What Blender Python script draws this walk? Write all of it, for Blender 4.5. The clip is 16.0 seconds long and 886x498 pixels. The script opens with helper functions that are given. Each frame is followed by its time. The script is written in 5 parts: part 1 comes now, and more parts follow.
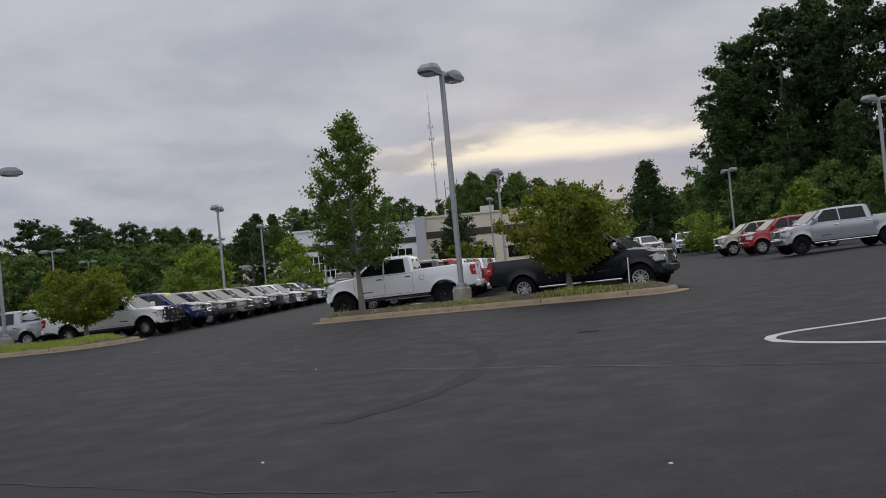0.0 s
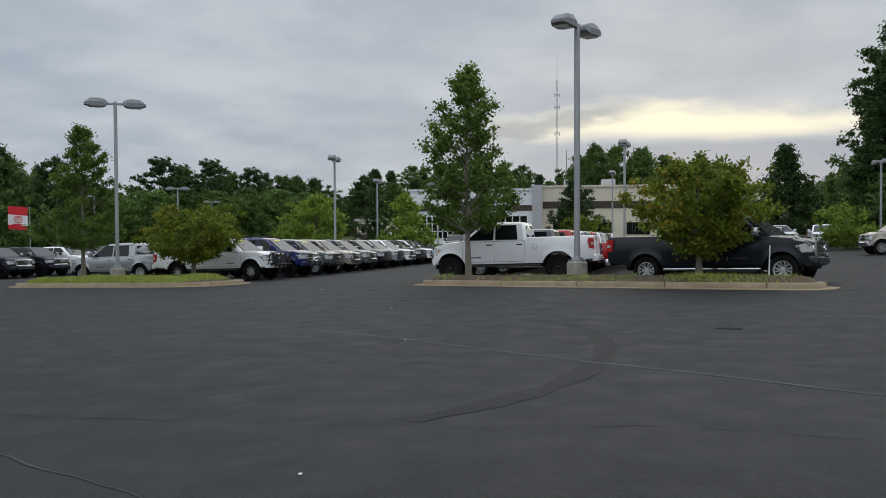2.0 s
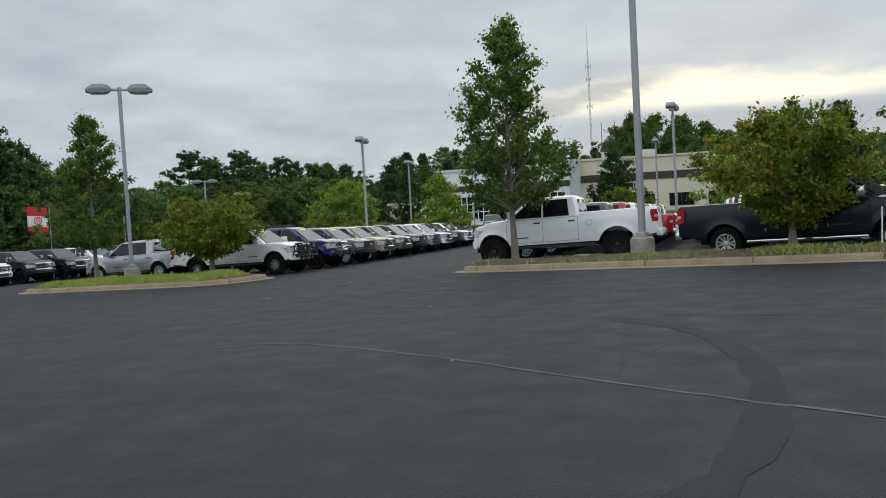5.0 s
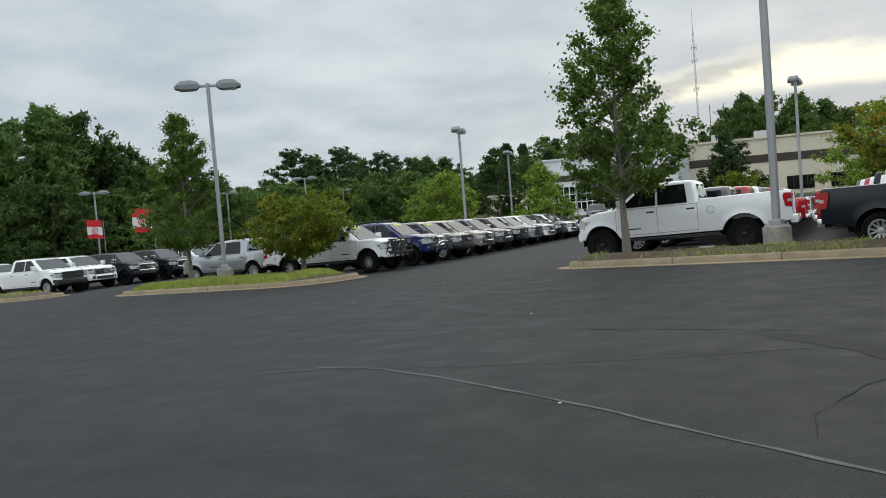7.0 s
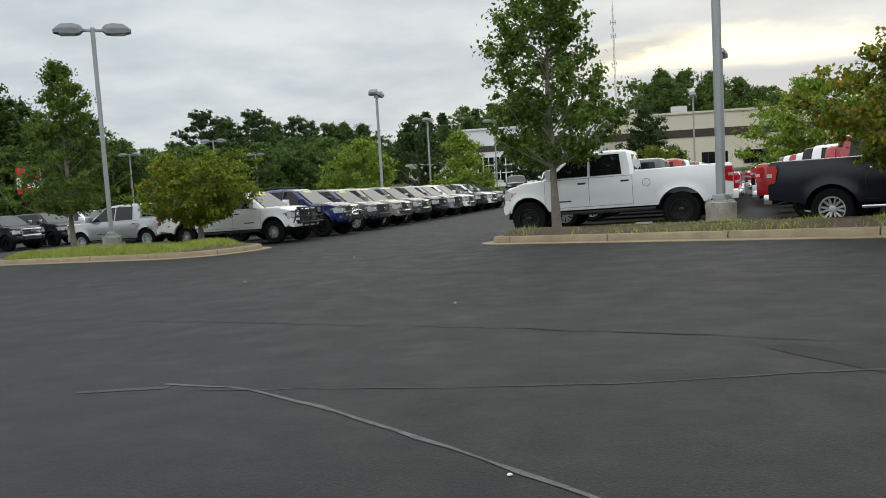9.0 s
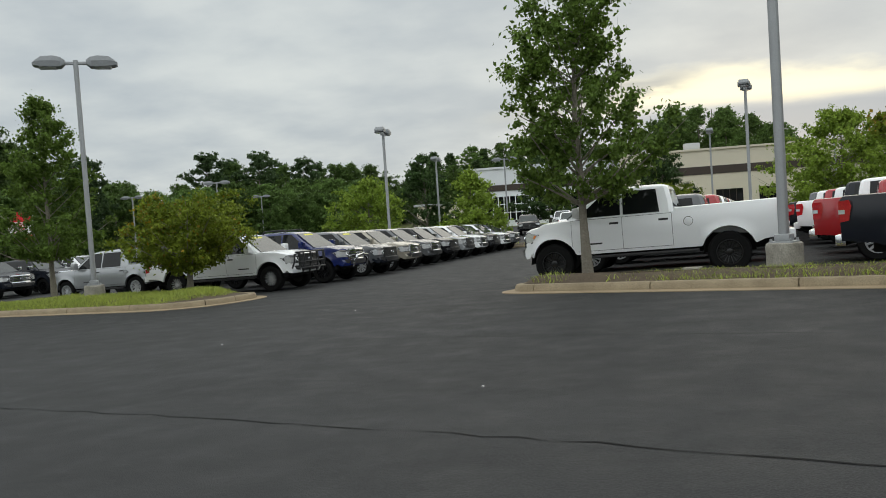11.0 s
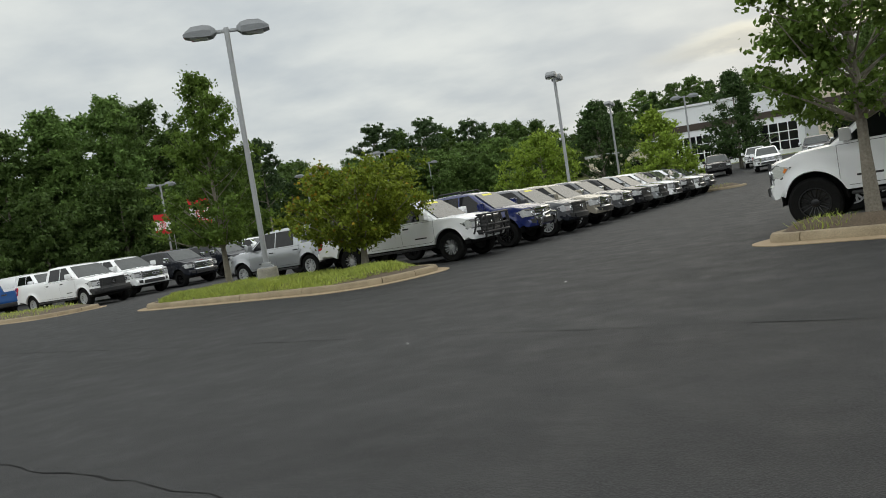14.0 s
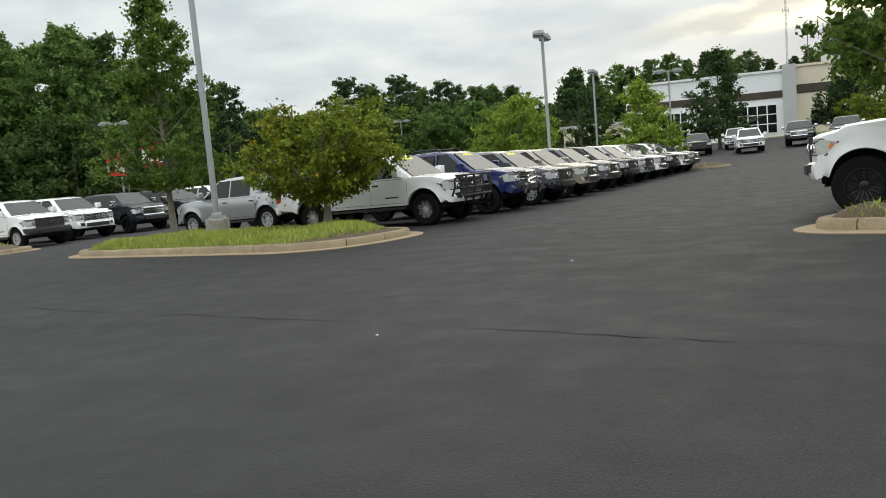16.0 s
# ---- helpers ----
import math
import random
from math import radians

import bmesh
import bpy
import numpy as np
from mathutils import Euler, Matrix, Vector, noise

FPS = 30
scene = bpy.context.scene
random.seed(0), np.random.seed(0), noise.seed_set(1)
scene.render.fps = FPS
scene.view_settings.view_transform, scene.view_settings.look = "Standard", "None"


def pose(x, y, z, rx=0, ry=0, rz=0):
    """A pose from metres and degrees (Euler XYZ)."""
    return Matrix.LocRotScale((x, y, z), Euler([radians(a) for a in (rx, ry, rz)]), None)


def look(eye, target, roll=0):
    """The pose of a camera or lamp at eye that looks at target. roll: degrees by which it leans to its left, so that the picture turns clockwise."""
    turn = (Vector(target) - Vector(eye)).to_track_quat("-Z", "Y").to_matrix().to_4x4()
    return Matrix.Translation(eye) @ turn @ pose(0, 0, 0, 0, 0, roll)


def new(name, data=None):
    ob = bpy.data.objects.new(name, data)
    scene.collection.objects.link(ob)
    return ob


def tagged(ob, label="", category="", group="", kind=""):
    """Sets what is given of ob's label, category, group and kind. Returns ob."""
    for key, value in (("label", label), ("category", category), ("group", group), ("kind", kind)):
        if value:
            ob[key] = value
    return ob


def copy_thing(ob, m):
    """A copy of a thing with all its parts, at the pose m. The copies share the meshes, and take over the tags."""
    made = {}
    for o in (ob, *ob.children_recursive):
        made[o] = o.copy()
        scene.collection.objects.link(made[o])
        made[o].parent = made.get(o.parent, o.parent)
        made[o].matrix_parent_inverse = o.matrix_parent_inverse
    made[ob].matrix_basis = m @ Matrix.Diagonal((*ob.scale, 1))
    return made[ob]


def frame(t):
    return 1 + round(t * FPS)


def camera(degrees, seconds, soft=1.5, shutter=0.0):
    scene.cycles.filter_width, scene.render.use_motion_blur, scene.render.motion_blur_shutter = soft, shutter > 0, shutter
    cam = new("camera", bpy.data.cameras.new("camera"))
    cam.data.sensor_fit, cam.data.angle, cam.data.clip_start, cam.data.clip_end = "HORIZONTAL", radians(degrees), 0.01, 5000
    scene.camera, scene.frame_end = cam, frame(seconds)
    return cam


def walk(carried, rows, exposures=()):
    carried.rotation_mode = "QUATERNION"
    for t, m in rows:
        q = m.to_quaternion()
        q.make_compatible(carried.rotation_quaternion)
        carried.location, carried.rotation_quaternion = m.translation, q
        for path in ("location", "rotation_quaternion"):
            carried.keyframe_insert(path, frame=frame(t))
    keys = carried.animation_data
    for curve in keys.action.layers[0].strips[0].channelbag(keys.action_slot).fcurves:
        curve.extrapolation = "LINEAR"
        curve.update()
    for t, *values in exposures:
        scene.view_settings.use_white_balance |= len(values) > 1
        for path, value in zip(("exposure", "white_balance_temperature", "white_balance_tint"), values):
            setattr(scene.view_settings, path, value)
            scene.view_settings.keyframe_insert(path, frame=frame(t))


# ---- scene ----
cam = camera(56.4, 16.0, soft=0.95)
PATH = [
    (0, (-0.913, 0.808, 1.249), (-0.971, 2.806, 1.304), -6.8),
    (0.5, (-0.863, 1.274, 1.254), (-0.997, 3.268, 1.327), -0.4),
    (1, (-0.899, 1.695, 1.251), (-1.112, 3.683, 1.296), 1.3),
    (1.5, (-0.904, 2.13, 1.222), (-1.145, 4.115, 1.239), -0.2),
    (2, (-1.042, 2.587, 1.229), (-1.377, 4.559, 1.223), -1.5),
    (2.5, (-1.195, 3.055, 1.231), (-1.543, 5.024, 1.203), -2.7),
    (3, (-1.314, 3.56, 1.235), (-1.686, 5.525, 1.189), -4.0),
    (3.5, (-1.439, 4.183, 1.203), (-1.819, 6.146, 1.144), -3.0),
    (6, (-1.931, 6.665, 1.259), (-2.379, 8.614, 1.222), -5.1),
    (6.5, (-2.022, 7.202, 1.259), (-2.507, 9.142, 1.214), -5.6),
    (7, (-2.182, 7.688, 1.27), (-2.842, 9.576, 1.227), -5.6),
    (7.5, (-2.328, 8.191, 1.263), (-2.931, 10.094, 1.139), -6.1),
    (8, (-2.495, 8.691, 1.28), (-3.099, 10.593, 1.153), -6.5),
    (8.5, (-2.656, 9.234, 1.241), (-3.237, 11.143, 1.099), -5.5),
    (9, (-2.768, 9.799, 1.258), (-3.242, 11.738, 1.124), -4.4),
    (11.5, (-3.692, 12.636, 1.323), (-4.182, 14.575, 1.294), -5.0),
    (12, (-3.956, 13.121, 1.283), (-4.468, 15.053, 1.211), -4.0),
    (12.5, (-4.171, 13.609, 1.27), (-4.687, 15.536, 1.126), -6.8),
    (13, (-4.494, 14.067, 1.311), (-5.124, 15.961, 1.173), -7.0),
    (13.5, (-4.773, 14.583, 1.288), (-5.441, 16.463, 1.145), -8.1),
    (14, (-5.098, 15.065, 1.311), (-5.977, 16.86, 1.23), -9.7),
    (14.5, (-5.466, 15.558, 1.327), (-6.354, 17.35, 1.289), -8.4),
    (15, (-5.741, 16.093, 1.288), (-6.622, 17.887, 1.231), -8.5),
    (15.5, (-6.069, 16.598, 1.269), (-6.945, 18.395, 1.195), -5.5),
    (16, (-6.332, 17.115, 1.224), (-7.14, 18.936, 1.044), -5.8),
]
LOT = Vector((0.0244, -0.0175, 1.0)).rotation_difference(Vector((0, 0, 1))).to_matrix().to_4x4()
EXPOSURES = [(0.0, -0.36, 6250, 17), (0.5, -0.36, 6200, 11), (1.0, -0.38, 6150, 10), (1.5, -0.22, 6150, 10), (2.5, -0.2, 6100, 8), (3.5, 0.0, 6100, 7), (6.0, -0.02, 6150, 6), (7.5, 0.16, 6300, 7), (8.0, 0.18, 6350, 7), (9.2, 0.23, 6500, 7), (11.5, 0.02, 6550, 5), (12.0, 0.12, 6550, 5), (12.5, 0.33, 6600, 5), (13.0, 0.18, 6620, 5), (13.5, 0.26, 6650, 6), (14.0, 0.16, 6700, 6), (14.5, 0.06, 6700, 6), (15.0, 0.16, 6700, 6), (15.5, 0.2, 6700, 6), (16.0, 0.42, 6700, 6)]
walk(cam, [(t, LOT @ look(eye, target, roll)) for t, eye, target, roll in PATH], EXPOSURES)

# ---- sky and sun ----
world = bpy.data.worlds.new("overcast_evening")
scene.world = world
world.use_nodes = True
wn, wl = world.node_tree.nodes, world.node_tree.links
wn.clear()


def wmath(op, a, b=None, c=None):
    n = wn.new("ShaderNodeMath")
    n.operation = op
    for i, v in enumerate((a, b, c)):
        if v is None:
            continue
        if isinstance(v, (int, float)):
            n.inputs[i].default_value = v
        else:
            wl.new(v, n.inputs[i])
    return n.outputs[0]


def wrange(v, a, b, c=0.0, d=1.0):
    n = wn.new("ShaderNodeMapRange")
    n.interpolation_type = "SMOOTHSTEP"
    wl.new(v, n.inputs[0])
    for i, x in enumerate((a, b, c, d)):
        n.inputs[i + 1].default_value = x
    return n.outputs[0]


def wmix(f, a, b):
    n = wn.new("ShaderNodeMix")
    n.data_type = "RGBA"
    for i, v in ((0, f), (6, a), (7, b)):
        if isinstance(v, (int, float, tuple)):
            n.inputs[i].default_value = v
        else:
            wl.new(v, n.inputs[i])
    return n.outputs[2]


def wnoise(vec, scale, detail, rough=0.55):
    n = wn.new("ShaderNodeTexNoise")
    wl.new(vec, n.inputs["Vector"])
    n.inputs["Scale"].default_value, n.inputs["Detail"].default_value, n.inputs["Roughness"].default_value = scale, detail, rough
    return n.outputs["Fac"]


coord = wn.new("ShaderNodeTexCoord")
sep = wn.new("ShaderNodeSeparateXYZ")
wl.new(coord.outputs["Generated"], sep.inputs[0])
elev = wmath("MULTIPLY", wmath("ARCSINE", sep.outputs[2]), 57.2958)
azim = wmath("MULTIPLY", wmath("ARCTAN2", sep.outputs[0], sep.outputs[1]), 57.2958)
# clouds lie in a flat layer: seen as streaks near the horizon
flat = wmath("MAXIMUM", wmath("ADD", sep.outputs[2], 0.20), 0.12)
comb = wn.new("ShaderNodeCombineXYZ")
wl.new(wmath("DIVIDE", sep.outputs[0], flat), comb.inputs[0])
wl.new(wmath("DIVIDE", sep.outputs[1], flat), comb.inputs[1])
clouds = wnoise(comb.outputs[0], 1.5, 6, 0.5)
wisps = wnoise(comb.outputs[0], 3.6, 7, 0.52)
sky = wn.new("ShaderNodeTexSky")
sky.sky_type, sky.sun_disc = "NISHITA", False
sky.sun_elevation, sky.sun_rotation = radians(9), radians(8)
skyc = wn.new("ShaderNodeMix")
skyc.data_type, skyc.blend_type = "RGBA", "MULTIPLY"
skyc.inputs[0].default_value = 1.0
wl.new(sky.outputs[0], skyc.inputs[6])
skyc.inputs[7].default_value = (0.07, 0.07, 0.07, 1)
grey = wmix(wrange(wmath("ADD", wmath("MULTIPLY", clouds, 0.75), wmath("MULTIPLY", wisps, 0.25)), 0.30, 0.70), (0.44, 0.485, 0.545, 1), (0.70, 0.725, 0.735, 1))
# towards the zenith the cloud deck is boosted, mostly out of view, as added fill
# the boost starts lower in the unseen sky behind, to light upright faces
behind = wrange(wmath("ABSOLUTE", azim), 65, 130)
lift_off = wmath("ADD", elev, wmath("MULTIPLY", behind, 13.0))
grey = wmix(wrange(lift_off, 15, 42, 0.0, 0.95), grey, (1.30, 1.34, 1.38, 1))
# warm haze round the hidden sun
d_az = wmath("SUBTRACT", azim, 7.0)
halo = wmath("MULTIPLY", wrange(wmath("ABSOLUTE", d_az), 4, 42, 1.0, 0.0), wrange(elev, 8, 24, 1.0, 0.0))
grey = wmix(wmath("MULTIPLY", halo, 0.25), grey, (0.64, 0.64, 0.65, 1))
# the clear gap low over the horizon, with ragged edges
edge = wmath("MULTIPLY", wmath("SUBTRACT", wisps, 0.5), 2.6)
top = wmath("ADD", wmath("ADD", 8.7, wmath("MULTIPLY", wmath("ABSOLUTE", wmath("SUBTRACT", azim, 4.0)), -0.12)), edge)
low = wmath("ADD", wmath("ADD", 5.9, wmath("MULTIPLY", wmath("SUBTRACT", clouds, 0.5), 2.5)), 0.0)
gap = wmath("MULTIPLY", wrange(wmath("SUBTRACT", top, elev), -0.5, 1.1), wrange(wmath("SUBTRACT", elev, low), -0.3, 0.8))
gap = wmath("MULTIPLY", gap, wrange(wmath("ABSOLUTE", d_az), 9, 19, 1.0, 0.0))
grey = wmix(gap, grey, (1.2, 1.1, 0.82, 1))
# slate bank below the gap
bank = wmath("MULTIPLY", wrange(wmath("SUBTRACT", low, elev), -0.2, 0.6), wrange(azim, -6, 2))
grey = wmix(wmath("MULTIPLY", bank, 0.85), grey, (0.36, 0.42, 0.51, 1))
# a dark streak of cloud slanting across the gap's end
streak = wmath("ABSOLUTE", wmath("SUBTRACT", elev, wmath("ADD", wmath("ADD", 7.5, wmath("MULTIPLY", azim, 0.15)), edge)))
streak = wmath("MULTIPLY", wrange(streak, 0.15, 0.9, 1.0, 0.0), wmath("MULTIPLY", wrange(azim, -14, -5), wrange(azim, 1, 5, 1.0, 0.0)))
grey = wmix(wmath("MULTIPLY", streak, 0.75), grey, (0.38, 0.41, 0.46, 1))
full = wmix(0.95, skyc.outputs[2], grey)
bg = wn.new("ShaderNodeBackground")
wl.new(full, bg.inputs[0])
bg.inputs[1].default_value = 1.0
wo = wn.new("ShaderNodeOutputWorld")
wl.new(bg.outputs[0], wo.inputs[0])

sun = new("sun", bpy.data.lights.new("sun", "SUN"))
sun.data.energy, sun.data.angle, sun.data.color = 0.5, radians(60), (1.0, 0.86, 0.68)
sun.matrix_world = look((10, 70, 14), (0, 0, 0))

# ---- materials ----
MATS = {}


def mat(name, base, rough=0.6, metal=0.0, vary=0.15, scale=3.0, bump=0.0, bump_scale=40.0, coat=0.0, per=0.0, tint=None, spec=0.5):
    """A surface with stains at a large scale and grain at a small one."""
    if name in MATS:
        return MATS[name]
    m = bpy.data.materials.new(name)
    m.use_nodes = True
    nodes, links = m.node_tree.nodes, m.node_tree.links
    b = nodes["Principled BSDF"]
    tc = nodes.new("ShaderNodeTexCoord")
    big, fine = nodes.new("ShaderNodeTexNoise"), nodes.new("ShaderNodeTexNoise")
    for n, s, d in ((big, scale, 5), (fine, bump_scale, 3)):
        links.new(tc.outputs["Object"], n.inputs["Vector"])
        n.inputs["Scale"].default_value, n.inputs["Detail"].default_value = s, d
    ramp = nodes.new("ShaderNodeMix")
    ramp.data_type = "RGBA"
    links.new(big.outputs["Fac"], ramp.inputs[0])
    tint = tint or base
    ramp.inputs[6].default_value = (*[c * (1 - vary) for c in base], 1)
    ramp.inputs[7].default_value = (*[min(1, c * (1 + vary)) for c in tint], 1)
    col = ramp.outputs[2]
    hsv = nodes.new("ShaderNodeHueSaturation")
    links.new(col, hsv.inputs["Color"])
    val = nodes.new("ShaderNodeMapRange")
    links.new(fine.outputs["Fac"], val.inputs[0])
    val.inputs[1].default_value, val.inputs[2].default_value = 0.25, 0.75
    val.inputs[3].default_value, val.inputs[4].default_value = 1 - vary * 0.8, 1 + vary * 0.8
    out = val.outputs[0]
    if per:
        info = nodes.new("ShaderNodeNewGeometry")
        mr = nodes.new("ShaderNodeMapRange")
        links.new(info.outputs["Random Per Island"], mr.inputs[0])
        mr.inputs[3].default_value, mr.inputs[4].default_value = 1 - per, 1 + per
        mul = nodes.new("ShaderNodeMath")
        mul.operation = "MULTIPLY"
        links.new(out, mul.inputs[0])
        links.new(mr.outputs[0], mul.inputs[1])
        out = mul.outputs[0]
    links.new(out, hsv.inputs["Value"])
    links.new(hsv.outputs[0], b.inputs["Base Color"])
    b.inputs["Roughness"].default_value, b.inputs["Metallic"].default_value = rough, metal
    b.inputs["Coat Weight"].default_value, b.inputs["Coat Roughness"].default_value = coat, 0.06
    b.inputs["Specular IOR Level"].default_value = spec
    if bump:
        bp = nodes.new("ShaderNodeBump")
        bp.inputs["Strength"].default_value, bp.inputs["Distance"].default_value = bump, 0.01
        links.new(fine.outputs["Fac"], bp.inputs["Height"])
        links.new(bp.outputs[0], b.inputs["Normal"])
    MATS[name] = m
    return m


def asphalt_mat():
    m = bpy.data.materials.new("asphalt")
    m.use_nodes = True
    nodes, links = m.node_tree.nodes, m.node_tree.links
    b = nodes["Principled BSDF"]
    tc = nodes.new("ShaderNodeTexCoord")

    def tex(kind, scale, detail=4, stretch=None, rough=0.55):
        n = nodes.new(kind)
        src = tc.outputs["Object"]
        if stretch:
            mp = nodes.new("ShaderNodeMapping")
            mp.inputs["Scale"].default_value = stretch
            mp.inputs["Rotation"].default_value = (0, 0, radians(20))
            links.new(src, mp.inputs[0])
            src = mp.outputs[0]
        links.new(src, n.inputs["Vector"])
        n.inputs["Scale"].default_value = scale
        if kind == "ShaderNodeTexNoise":
            n.inputs["Detail"].default_value, n.inputs["Roughness"].default_value = detail, rough
        return n

    def ramp(v, a, b_, c, d):
        r = nodes.new("ShaderNodeMapRange")
        links.new(v, r.inputs[0])
        for i, x in enumerate((a, b_, c, d)):
            r.inputs[i + 1].default_value = x
        return r.outputs[0]

    def mul(a, c):
        r = nodes.new("ShaderNodeMath")
        r.operation = "MULTIPLY"
        links.new(a, r.inputs[0])
        links.new(c, r.inputs[1])
        return r.outputs[0]

    big = tex("ShaderNodeTexNoise", 0.16, 5)
    streak = tex("ShaderNodeTexNoise", 0.55, 5, (0.35, 1.6, 1))
    mid = tex("ShaderNodeTexNoise", 1.9, 6, None, 0.65)
    grain = tex("ShaderNodeTexNoise", 70, 3)
    agg = tex("ShaderNodeTexVoronoi", 95)
    spots = tex("ShaderNodeTexVoronoi", 2.3)
    v = mul(ramp(big.outputs["Fac"], 0.3, 0.7, 0.84, 1.16), ramp(streak.outputs["Fac"], 0.3, 0.7, 0.88, 1.12))
    v = mul(v, ramp(mid.outputs["Fac"], 0.3, 0.72, 0.86, 1.16))
    v = mul(v, ramp(grain.outputs["Fac"], 0.3, 0.7, 0.62, 1.38))
    v = mul(v, ramp(agg.outputs["Distance"], 0.0, 0.6, 1.36, 0.78))
    v = mul(v, ramp(spots.outputs["Distance"], 0.02, 0.1, 0.8, 1.0))
    hs = nodes.new("ShaderNodeHueSaturation")
    hs.inputs["Color"].default_value = (0.0280, 0.0285, 0.0292, 1)
    links.new(v, hs.inputs["Value"])
    links.new(hs.outputs[0], b.inputs["Base Color"])
    links.new(ramp(mid.outputs["Fac"], 0.3, 0.7, 0.62, 0.86), b.inputs["Roughness"])
    b.inputs["Specular IOR Level"].default_value = 0.25
    bp = nodes.new("ShaderNodeBump")
    bp.inputs["Strength"].default_value, bp.inputs["Distance"].default_value = 0.55, 0.008
    links.new(mul(ramp(agg.outputs["Distance"], 0, 0.7, 1, 0), ramp(grain.outputs["Fac"], 0.2, 0.8, 0.4, 1)), bp.inputs["Height"])
    links.new(bp.outputs[0], b.inputs["Normal"])
    return m


ASPHALT = asphalt_mat()
TAR = mat("crack_sealer", (0.017, 0.017, 0.017), 0.9, vary=0.3, scale=2, spec=0.1)
SKID = mat("tyre_rubber_mark", (0.0250, 0.0250, 0.0254), 0.8, vary=0.4, scale=3, bump=0.5, bump_scale=70, spec=0.21)
LINE = mat("worn_road_paint", (0.04, 0.04, 0.039), 0.85, vary=0.5, scale=9, bump=0.4, bump_scale=60, tint=(0.11, 0.11, 0.106))
LINE2 = mat("faded_road_paint", (0.030, 0.030, 0.030), 0.85, vary=0.4, scale=7, bump=0.4, bump_scale=60, tint=(0.05, 0.05, 0.049))
LINE3 = mat("fresh_road_paint", (0.5, 0.5, 0.48), 0.7, vary=0.25, scale=4, bump=0.3, bump_scale=60)
KERB = mat("kerb_concrete", (0.22, 0.17, 0.105), 0.85, vary=0.3, scale=2.6, bump=0.6, bump_scale=50, tint=(0.32, 0.26, 0.17))
APRON = mat("gutter_concrete", (0.32, 0.24, 0.148), 0.85, vary=0.22, scale=1.6, bump=0.4, bump_scale=60)
PIER = mat("pier_concrete", (0.24, 0.22, 0.18), 0.9, vary=0.4, scale=5, bump=0.7, bump_scale=45, tint=(0.34, 0.32, 0.28))
SOIL = mat("bark_mulch", (0.10, 0.075, 0.05), 0.95, vary=0.4, scale=5, bump=1.0, bump_scale=35)
TURF = mat("turf", (0.11, 0.14, 0.035), 0.9, vary=0.3, scale=0.3, bump=0.8, bump_scale=12, tint=(0.16, 0.17, 0.05))
BLADE = mat("grass_blade", (0.24, 0.33, 0.05), 0.6, vary=0.25, scale=1.2, per=0.4, tint=(0.36, 0.40, 0.07))
BARK = mat("bark", (0.20, 0.18, 0.145), 0.9, vary=0.35, scale=6, bump=0.9, bump_scale=30)
POLE = mat("galvanised_pole", (0.36, 0.37, 0.38), 0.5, 0.35, vary=0.12, scale=3, bump=0.1, bump_scale=60)
HEAD = mat("grey_lamp_housing", (0.22, 0.23, 0.24), 0.5, 0.3, vary=0.15, scale=4)
LENS = mat("lamp_lens", (0.55, 0.56, 0.56), 0.25, vary=0.1, scale=5)
GLASS = mat("tinted_glass", (0.008, 0.009, 0.010), 0.03, vary=0.1, scale=2, spec=0.3)
CLEARG = mat("windscreen_glass", (0.06, 0.066, 0.066), 0.05, vary=0.4, scale=1.5, spec=0.3)
TYRE = mat("tyre_rubber", (0.010, 0.010, 0.010), 0.8, vary=0.3, scale=6, bump=0.5, bump_scale=40, spec=0.1)
TRIM = mat("black_plastic", (0.02, 0.02, 0.021), 0.5, vary=0.2, scale=5)
WELL = mat("wheel_well_black", (0.010, 0.010, 0.010), 0.95, vary=0.2, scale=5)
CHROME = mat("chrome", (0.75, 0.76, 0.78), 0.12, 1.0, vary=0.06, scale=3)
ALLOY = mat("alloy_rim", (0.50, 0.51, 0.52), 0.3, 0.45, vary=0.08, scale=5)
BLACKRIM = mat("black_rim", (0.008, 0.008, 0.009), 0.22, 0.1, vary=0.1, scale=5)
LAMPW = mat("headlamp_lens", (0.62, 0.63, 0.64), 0.08, 0.3, vary=0.25, scale=14, coat=1.0)
LAMPO = mat("indicator_lens", (0.75, 0.22, 0.04), 0.15, vary=0.1, scale=8, coat=1.0)
LAMPR = mat("tail_lamp_red", (0.42, 0.01, 0.015), 0.12, vary=0.2, scale=12, coat=1.0)
STICKER = mat("yellow_price_sticker", (0.75, 0.70, 0.10), 0.7, vary=0.1, scale=4)
FLAGR = mat("red_flag_cloth", (0.62, 0.02, 0.03), 0.8, vary=0.12, scale=3)
FLAGW = mat("white_flag_cloth", (0.75, 0.74, 0.73), 0.8, vary=0.06, scale=3)


def paint(name, c, metal=0.0, coat=0.5, spec=0.5):
    return mat("paint_" + name, c, 0.17, metal, vary=0.05, scale=1.1, bump_scale=160, coat=coat, spec=spec)


PAINTS = {
    "white": paint("white", (0.84, 0.85, 0.86)),
    "silver": paint("silver", (0.37, 0.385, 0.40), 0.35),
    "grey": paint("grey", (0.10, 0.104, 0.112), 0.2),
    "charcoal": paint("charcoal", (0.010, 0.012, 0.018), 0.0, 0.08, 0.28),
    "black": paint("black", (0.010, 0.010, 0.012), 0.0, 0.3, 0.3),
    "blue": paint("blue", (0.006, 0.014, 0.095), 0.0),
    "bright_blue": paint("bright_blue", (0.02, 0.10, 0.32), 0.25),
    "red": paint("red", (0.34, 0.009, 0.014)),
    "tan": paint("tan", (0.36, 0.33, 0.27), 0.35),
}


